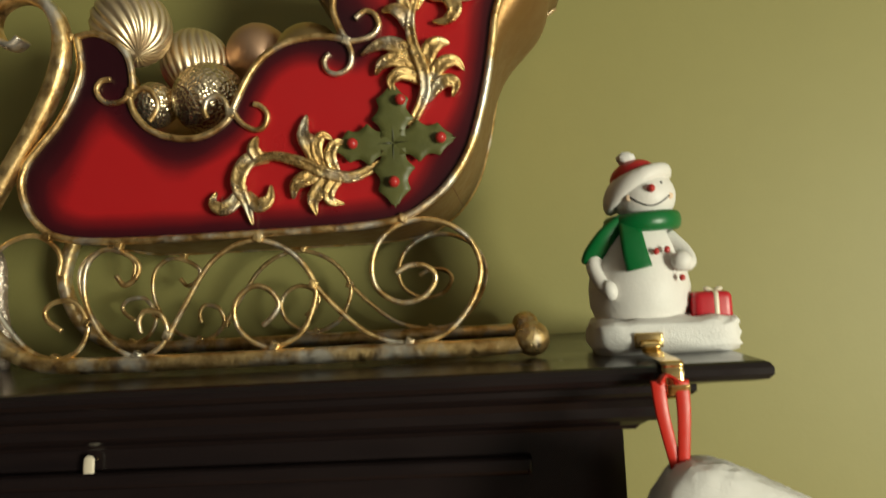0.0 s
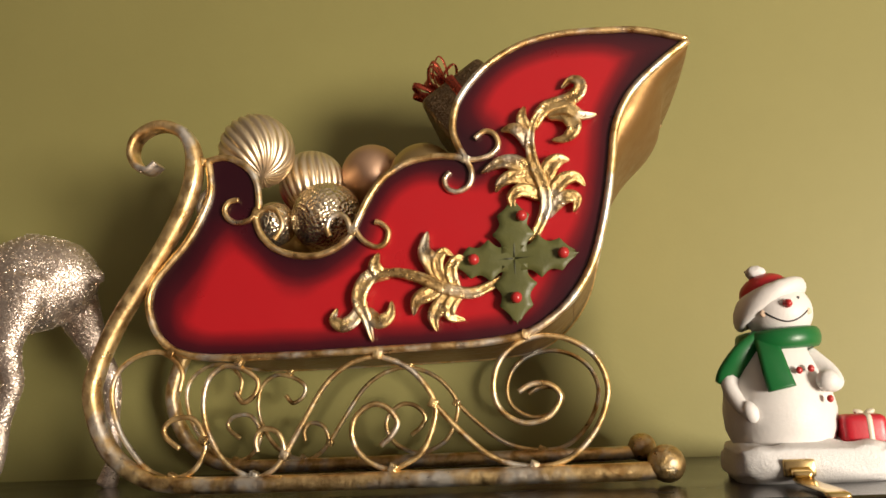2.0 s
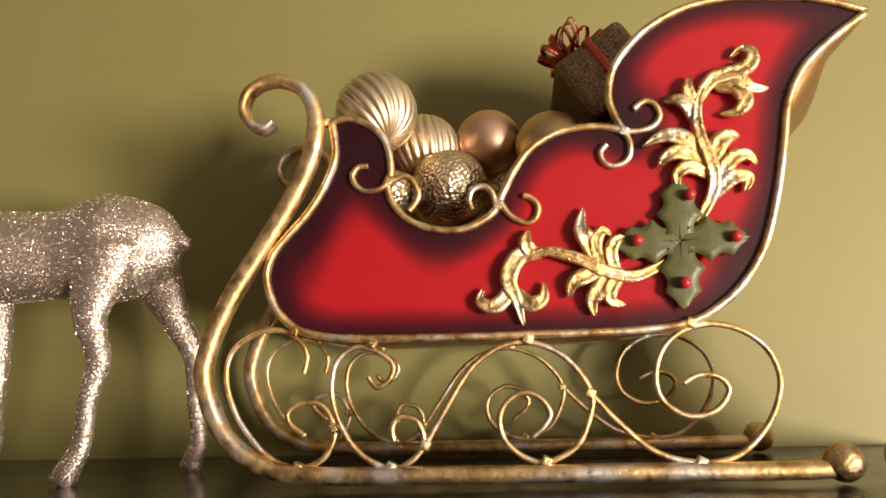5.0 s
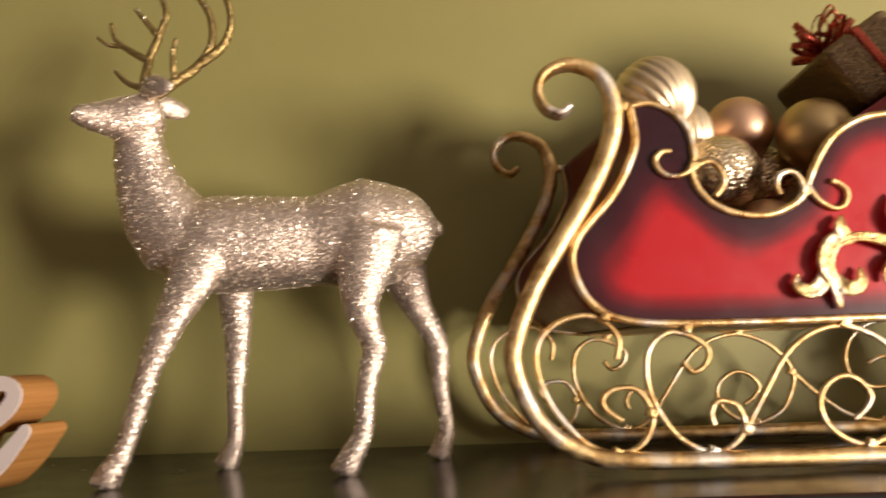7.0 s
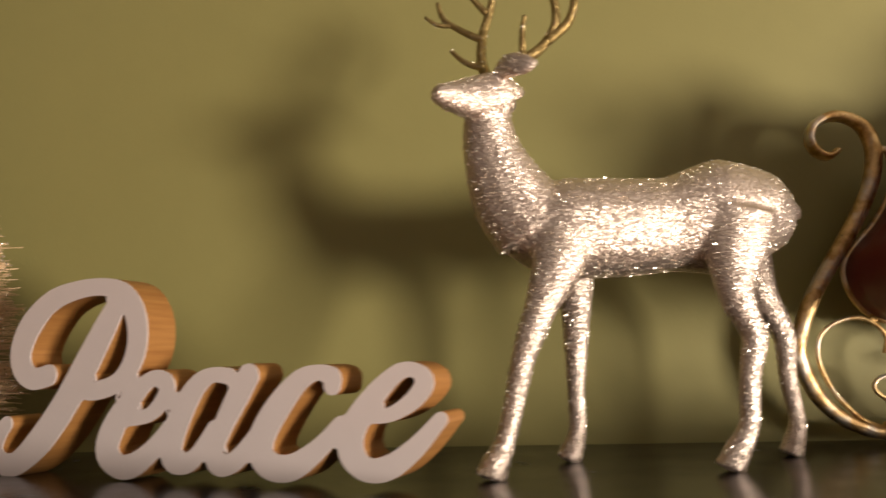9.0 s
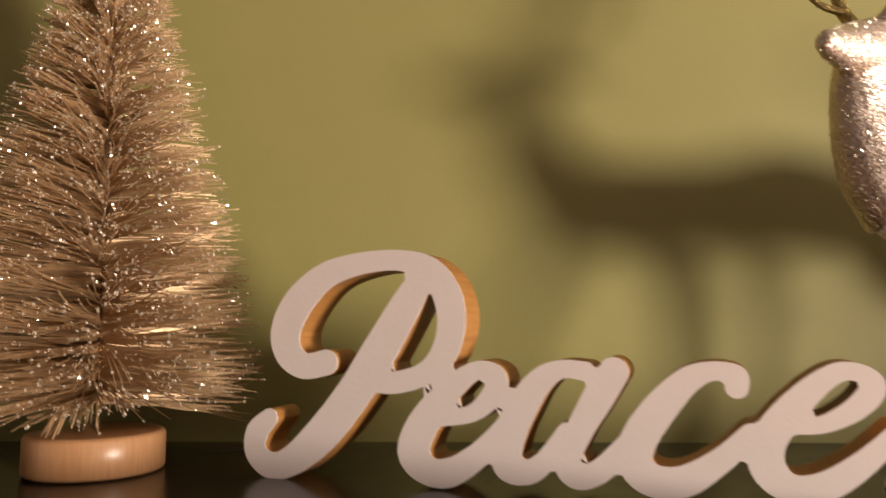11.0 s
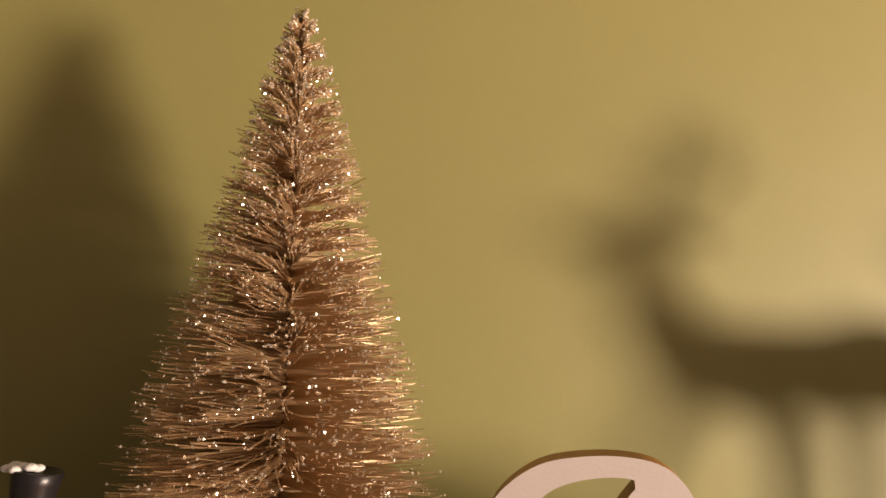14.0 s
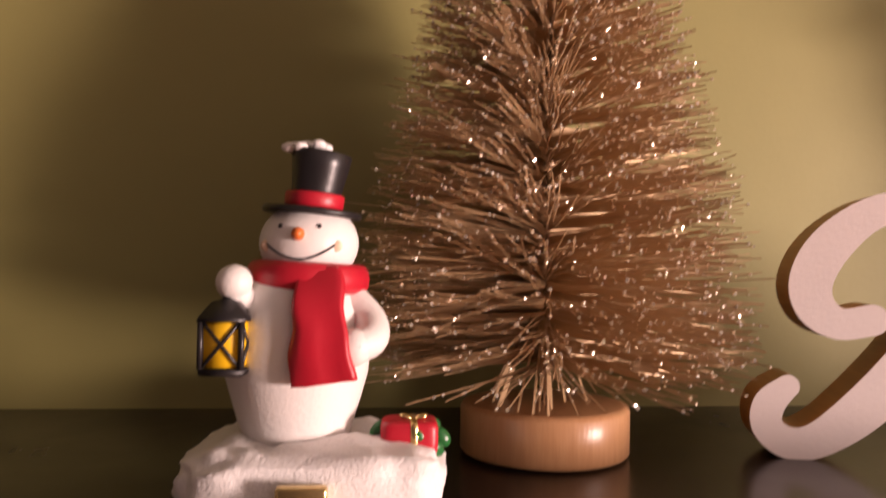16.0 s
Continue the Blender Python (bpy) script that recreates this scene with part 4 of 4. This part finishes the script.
tagged(raw("glitter", sv, sf, M_SPECK, tree), kind="stuff")

# ---- second holder ----
h2 = thing("snowman_stocking_holder", "white snowman stocking holder with lantern, red scarf and black top hat", "stocking holder", (-0.9125, -0.019, 0.0), "stocking holders")
snow_base(h2, (0.0415, 0.031, 0.0150), 0.09, 4.0, 0.0125).location.x = 0.002
bm = bmesh.new()
lathe(bm, [(0.0165, 0.022), (0.0185, 0.028), (0.0212, 0.037), (0.0240, 0.047), (0.0250, 0.058), (0.0235, 0.068), (0.0195, 0.076), (0.015, 0.082)], (-0.0055, 0.004, 0), 40)
part("body", bm, M_WHITE, h2)
part("head", ball(bmesh.new(), (-0.002, 0.004, 0.0910), (0.0168, 0.0168, 0.0142), 32, 22), M_WHITE, h2)
face(h2, (-0.002, 0.004, 0.0910), (0.0168, 0.0168, 0.0142), M_ORANGE, 0.72, 0.0022, turn=-0.12)
part("hat_brim", lathe(bmesh.new(), [(0.0165, -0.0010), (0.0172, 0.0), (0.0165, 0.0012), (0.009, 0.0018)], (-0.0012, 0.005, 0.1015), 36, (0, 5, 0)), M_BLACK, h2)
part("hat_band", lathe(bmesh.new(), [(0.0096, 0.0), (0.0101, 0.001), (0.0102, 0.0045), (0.0097, 0.0052)], (-0.0008, 0.005, 0.1030), 32, (0, 5, 0)), M_SCARLET, h2)
part("hat", lathe(bmesh.new(), [(0.0082, 0.0), (0.0086, 0.006), (0.0098, 0.014), (0.0104, 0.0185), (0.0098, 0.0190), (0.002, 0.0180)], (-0.0006, 0.005, 0.1035), 32, (0, 8, 0)), M_BLACK, h2, "black top hat")
bm = bmesh.new()
for k in range(7):
    ball(bm, (-0.004 + 0.0025 * (k - 2.5) * 0.8, 0.002 + 0.003 * math.sin(k * 2.1), 0.1235 + 0.0008 * (k % 2)), (0.0028, 0.003, 0.0017), 10, 8)
part("hat_snow", bm, M_SNOW, h2)
bm = bmesh.new()
ring = [(-0.002 + 0.0165 * math.cos(w), 0.004 + 0.0170 * math.sin(w), 0.0795 - 0.0008 * math.cos(w)) for w in [2 * math.pi * k / 40 for k in range(40)]]
sweep(bm, ring, 0.0042, 0.0052, sides=12, closed=True, ref=(0, 0, 1), power=0.8)
part("scarf", bm, M_SCARLET, h2, "red glazed scarf")
bm = bmesh.new()
sweep(bm, catmull([(0.003, -0.012, 0.082), (0.0035, -0.0195, 0.072), (0.0040, -0.0235, 0.060), (0.0055, -0.0235, 0.0475)], 6), lambda t: 0.0064 + 0.0036 * t ** 0.7 + 0.0004 * math.sin(9 * t), 0.0026, sides=16, ref=(0, 1, 0.2), power=0.6)
for v in bm.verts:
    v.co += Vector((0.0004 * math.sin(v.co.z * 420), -0.0008 * math.sin(v.co.x * 900 + v.co.z * 150), 0.0))
part("scarf_end", bm, M_SCARLET, h2)
bm = bmesh.new()
sweep(bm, catmull([(-0.014, -0.004, 0.070), (-0.021, -0.010, 0.072), (-0.0235, -0.014, 0.076)], 6), lambda t: 0.0055 - 0.001 * t, sides=12)
part("arm", bm, M_WHITE, h2)
mitten(h2, (-0.0235, -0.0145, 0.0780), (0.0058, 0.0056, 0.0056))
bm = bmesh.new()
sweep(bm, catmull([(0.012, 0.000, 0.072), (0.0190, -0.006, 0.065), (0.0195, -0.0150, 0.0600), (0.0135, -0.0205, 0.0580)], 6), lambda t: 0.0062 - 0.001 * t, sides=12)
part("arm", bm, M_WHITE, h2)
mitten(h2, (0.0145, -0.0200, 0.0580), (0.0055, 0.005, 0.0060))
lan = part("lantern", lathe(bmesh.new(), [(0.0070, 0.0), (0.0086, 0.001), (0.0089, 0.0135), (0.0080, 0.015)], (-0.0250, -0.0160, 0.0515), 4, (0, 0, 38)), M_YELLOW, h2, "yellow lantern glass in a black frame")
bm = bmesh.new()
lathe(bm, [(0.0104, 0.0), (0.0100, 0.0012), (0.0055, 0.0060), (0.0020, 0.0068), (0.0012, 0.0085)], (-0.0250, -0.0160, 0.0660), 4, (0, 0, 38))
lathe(bm, [(0.0086, -0.0022), (0.0096, -0.0015), (0.0096, 0.0)], (-0.0250, -0.0160, 0.0515), 4, (0, 0, 38))
for k in range(4):
    a0, a1 = radians(38 + 90 * k), radians(128 + 90 * k)
    c0 = Vector((-0.0250 + 0.0090 * math.cos(a0), -0.0160 + 0.0090 * math.sin(a0), 0.0))
    c1 = Vector((-0.0250 + 0.0090 * math.cos(a1), -0.0160 + 0.0090 * math.sin(a1), 0.0))
    lo, hi = Vector((0, 0, 0.0515)), Vector((0, 0, 0.0665))
    sweep(bm, [c0 + lo, c0 + hi], 0.0010, sides=6)
    sweep(bm, [c0 + lo, c1 + hi], 0.0006, sides=6)
    sweep(bm, [c1 + lo, c0 + hi], 0.0006, sides=6)
part("lantern_frame", bm, M_BLACK, lan)
parcel(h2, (0.0325, -0.006, 0.0275), (0.0095, 0.008, 0.0060), M_SCARLET, M_BRASS)
for k in range(9):
    a = 2 * math.pi * k / 9
    part("evergreen_tuft", ball(bmesh.new(), (0.0325 + 0.0105 * math.cos(a), -0.004 + 0.008 * math.sin(a), 0.0265 + 0.003 * math.sin(3 * a)), (0.0042, 0.0022, 0.0030), 10, 8, (30 * k, 40, 50 * k)), M_GREEN, h2)
brass_hook(h2, 0.0005, -0.0360, 0.0150)

# ---- reindeer figure ----
def deer_mesh():
    bm = bmesh.new()

    def limb(pts, r, ry=None, sides=14):
        n = len(pts)
        line = catmull([(x * CM, y, z * CM) for x, y, z in pts], 6)
        ts = np.linspace(0, 1, n)
        fa = lambda t: float(np.interp(t, ts, r)) * CM
        fb = (lambda t: float(np.interp(t, ts, ry)) * CM) if ry else None
        sweep(bm, line, fa, fb, sides=sides)

    # trunk from chest to rump
    limb([(-39.2, 0.040, 13.9), (-37.6, 0.041, 14.0), (-35.2, 0.044, 14.1), (-32.0, 0.048, 14.1), (-29.0, 0.052, 14.2), (-25.9, 0.056, 14.5), (-23.3, 0.060, 14.3), (-21.7, 0.062, 13.7)],
         [0.8, 2.3, 3.1, 3.0, 2.85, 3.65, 2.95, 1.0], [0.7, 1.9, 2.5, 2.4, 2.2, 2.65, 2.2, 0.8], 20)
    # neck and head
    limb([(-37.0, 0.041, 14.2), (-38.4, 0.038, 16.2), (-39.4, 0.034, 18.8), (-39.6, 0.031, 21.0), (-39.3, 0.029, 22.6)], [2.8, 2.5, 1.8, 1.42, 1.25], [2.1, 1.8, 1.35, 1.15, 1.0])
    limb([(-38.0, 0.030, 22.3), (-39.2, 0.027, 22.1), (-40.4, 0.022, 21.85), (-41.4, 0.015, 21.75), (-42.15, 0.009, 21.75), (-42.55, 0.005, 21.8)], [1.0, 1.50, 1.38, 1.0, 0.72, 0.42], [0.8, 1.2, 1.1, 0.82, 0.62, 0.36])
    # ears and tail
    limb([(-38.9, 0.021, 23.3), (-38.1, 0.015, 23.5), (-37.2, 0.010, 23.3), (-36.5, 0.008, 23.2)], [0.4, 0.85, 0.7, 0.2], [0.3, 0.4, 0.3, 0.12])
    limb([(-39.6, 0.037, 23.2), (-38.9, 0.044, 23.4), (-37.9, 0.052, 23.2), (-37.3, 0.055, 23.2)], [0.4, 0.85, 0.7, 0.2], [0.3, 0.4, 0.3, 0.12])
    limb([(-22.6, 0.061, 15.2), (-21.4, 0.063, 14.9), (-21.0, 0.064, 14.3)], [0.8, 0.5, 0.15])
    # legs with hooves
    limb([(-35.6, 0.030, 14.0), (-35.8, 0.025, 12.0), (-36.9, 0.020, 9.4), (-38.0, 0.017, 6.6), (-38.6, 0.015, 4.2), (-39.2, 0.012, 2.0), (-39.8, 0.009, 0.8), (-40.1, 0.008, 0.05)], [1.6, 1.61, 0.98, 0.72, 0.61, 0.58, 0.81, 0.9], [1.0, 1.01, 0.72, 0.59, 0.53, 0.51, 0.66, 0.76])
    limb([(-34.8, 0.060, 13.4), (-34.7, 0.068, 11.2), (-34.7, 0.074, 8.6), (-34.8, 0.076, 6.4), (-34.9, 0.077, 4.2), (-34.9, 0.078, 2.0), (-35.3, 0.078, 0.7), (-35.6, 0.078, 0.05)], [1.3, 1.24, 0.89, 0.72, 0.58, 0.56, 0.76, 0.85], [0.9, 0.92, 0.72, 0.59, 0.51, 0.49, 0.62, 0.71])
    limb([(-25.2, 0.040, 14.6), (-25.6, 0.037, 12.4), (-25.9, 0.034, 10.0), (-25.4, 0.033, 8.2), (-25.1, 0.032, 7.2), (-25.6, 0.031, 5.0), (-25.8, 0.031, 2.6), (-26.6, 0.031, 1.0), (-27.1, 0.031, 0.05)], [2.2, 1.84, 1.1, 0.81, 0.77, 0.61, 0.58, 0.76, 0.9], [1.3, 1.1, 0.81, 0.64, 0.59, 0.53, 0.49, 0.63, 0.71])
    limb([(-24.4, 0.076, 14.2), (-23.7, 0.082, 12.0), (-22.8, 0.087, 9.8), (-21.8, 0.090, 7.8), (-21.6, 0.091, 6.6), (-21.6, 0.092, 4.6), (-21.3, 0.092, 2.2), (-21.6, 0.092, 0.8), (-21.9, 0.092, 0.05)], [2.0, 1.56, 0.94, 0.77, 0.7, 0.58, 0.54, 0.72, 0.84], [1.2, 1.01, 0.77, 0.64, 0.58, 0.49, 0.47, 0.59, 0.66])
    bmesh.ops.recalc_face_normals(bm, faces=bm.faces)
    me = bpy.data.meshes.new("reindeer_figure")
    bm.to_mesh(me)
    bm.free()
    return me


def baked(me, voxel):
    """Fuse the limbs into one skin."""
    ob = new("reindeer_figure", me)
    r = ob.modifiers.new("fuse", "REMESH")
    r.mode, r.voxel_size = "VOXEL", voxel
    s = ob.modifiers.new("ease", "SMOOTH")
    s.factor, s.iterations = 0.5, 9
    out = bpy.data.meshes.new_from_object(ob.evaluated_get(bpy.context.evaluated_depsgraph_get()))
    bpy.data.objects.remove(ob)
    return out


bm = bmesh.new()
bm.from_mesh(baked(deer_mesh(), 0.0016))
bm.normal_update()
body_faces = len(bm.faces)
ANTLERS = [
    ([(-39.2, 0.026, 23.3), (-38.1, 0.029, 24.2), (-36.7, 0.033, 25.4), (-35.9, 0.036, 27.0), (-36.1, 0.038, 29.0), (-37.0, 0.038, 30.6)], 0.32),
    ([(-36.5, 0.033, 25.6), (-35.2, 0.036, 26.8), (-34.7, 0.037, 28.3), (-35.0, 0.038, 30.0), (-36.0, 0.038, 31.6)], 0.27),
    ([(-38.0, 0.029, 24.4), (-38.0, 0.026, 25.8), (-37.8, 0.025, 27.0)], 0.20),
    ([(-40.2, 0.036, 23.4), (-40.6, 0.044, 25.0), (-40.5, 0.050, 27.0), (-39.9, 0.054, 29.2), (-39.8, 0.056, 30.6), (-40.6, 0.058, 32.2)], 0.30),
    ([(-40.5, 0.048, 26.6), (-41.8, 0.050, 27.4), (-43.0, 0.052, 28.4), (-43.4, 0.053, 29.6)], 0.22),
    ([(-40.4, 0.040, 24.4), (-41.6, 0.041, 24.9), (-42.5, 0.042, 25.8)], 0.20),
    ([(-40.2, 0.053, 28.6), (-41.0, 0.053, 29.6), (-41.8, 0.054, 30.6)], 0.20),
    ([(-42.4, 0.051, 27.9), (-43.4, 0.051, 28.0), (-44.2, 0.051, 28.6)], 0.16),
]
for pts3, r in ANTLERS:
    sweep(bm, catmull([((x + 0.7) * CM, y, z * CM) for x, y, z in pts3], 6), lambda t, r=r: 1.25 * r * CM * (1 - 0.5 * t), sides=8)
skin = [(v.co.copy(), v.normal.copy()) for v in bm.verts]
flakes = random.Random(11)
skin_faces = len(bm.faces)
for co, nor in flakes.sample(skin, 7000):
    g = flakes.uniform(0.0003, 0.0008)
    a = Vector((flakes.gauss(0, 1), flakes.gauss(0, 1), flakes.gauss(0, 1))).normalized()
    b = a.orthogonal().normalized()
    c = a.cross(b)
    o = co + nor * g * 0.3
    p = [bm.verts.new(o + q * g) for q in (a, b, -a, -b)]
    top, low = bm.verts.new(o + c * g * 0.5), bm.verts.new(o - c * g * 0.5)
    for k in range(4):
        bm.faces.new((p[k], p[(k + 1) % 4], top))
        bm.faces.new((p[(k + 1) % 4], p[k], low))
deer = tagged(part("reindeer_figure", bm, M_DEER), "champagne glitter reindeer figure standing on the mantel", "figurine")
deer.data.materials.append(M_SPECK)
deer.data.materials.append(M_ANTLER)
for k, q in enumerate(deer.data.polygons):
    if k >= skin_faces:
        q.use_smooth, q.material_index = False, 1
    elif k >= body_faces:
        q.material_index = 2
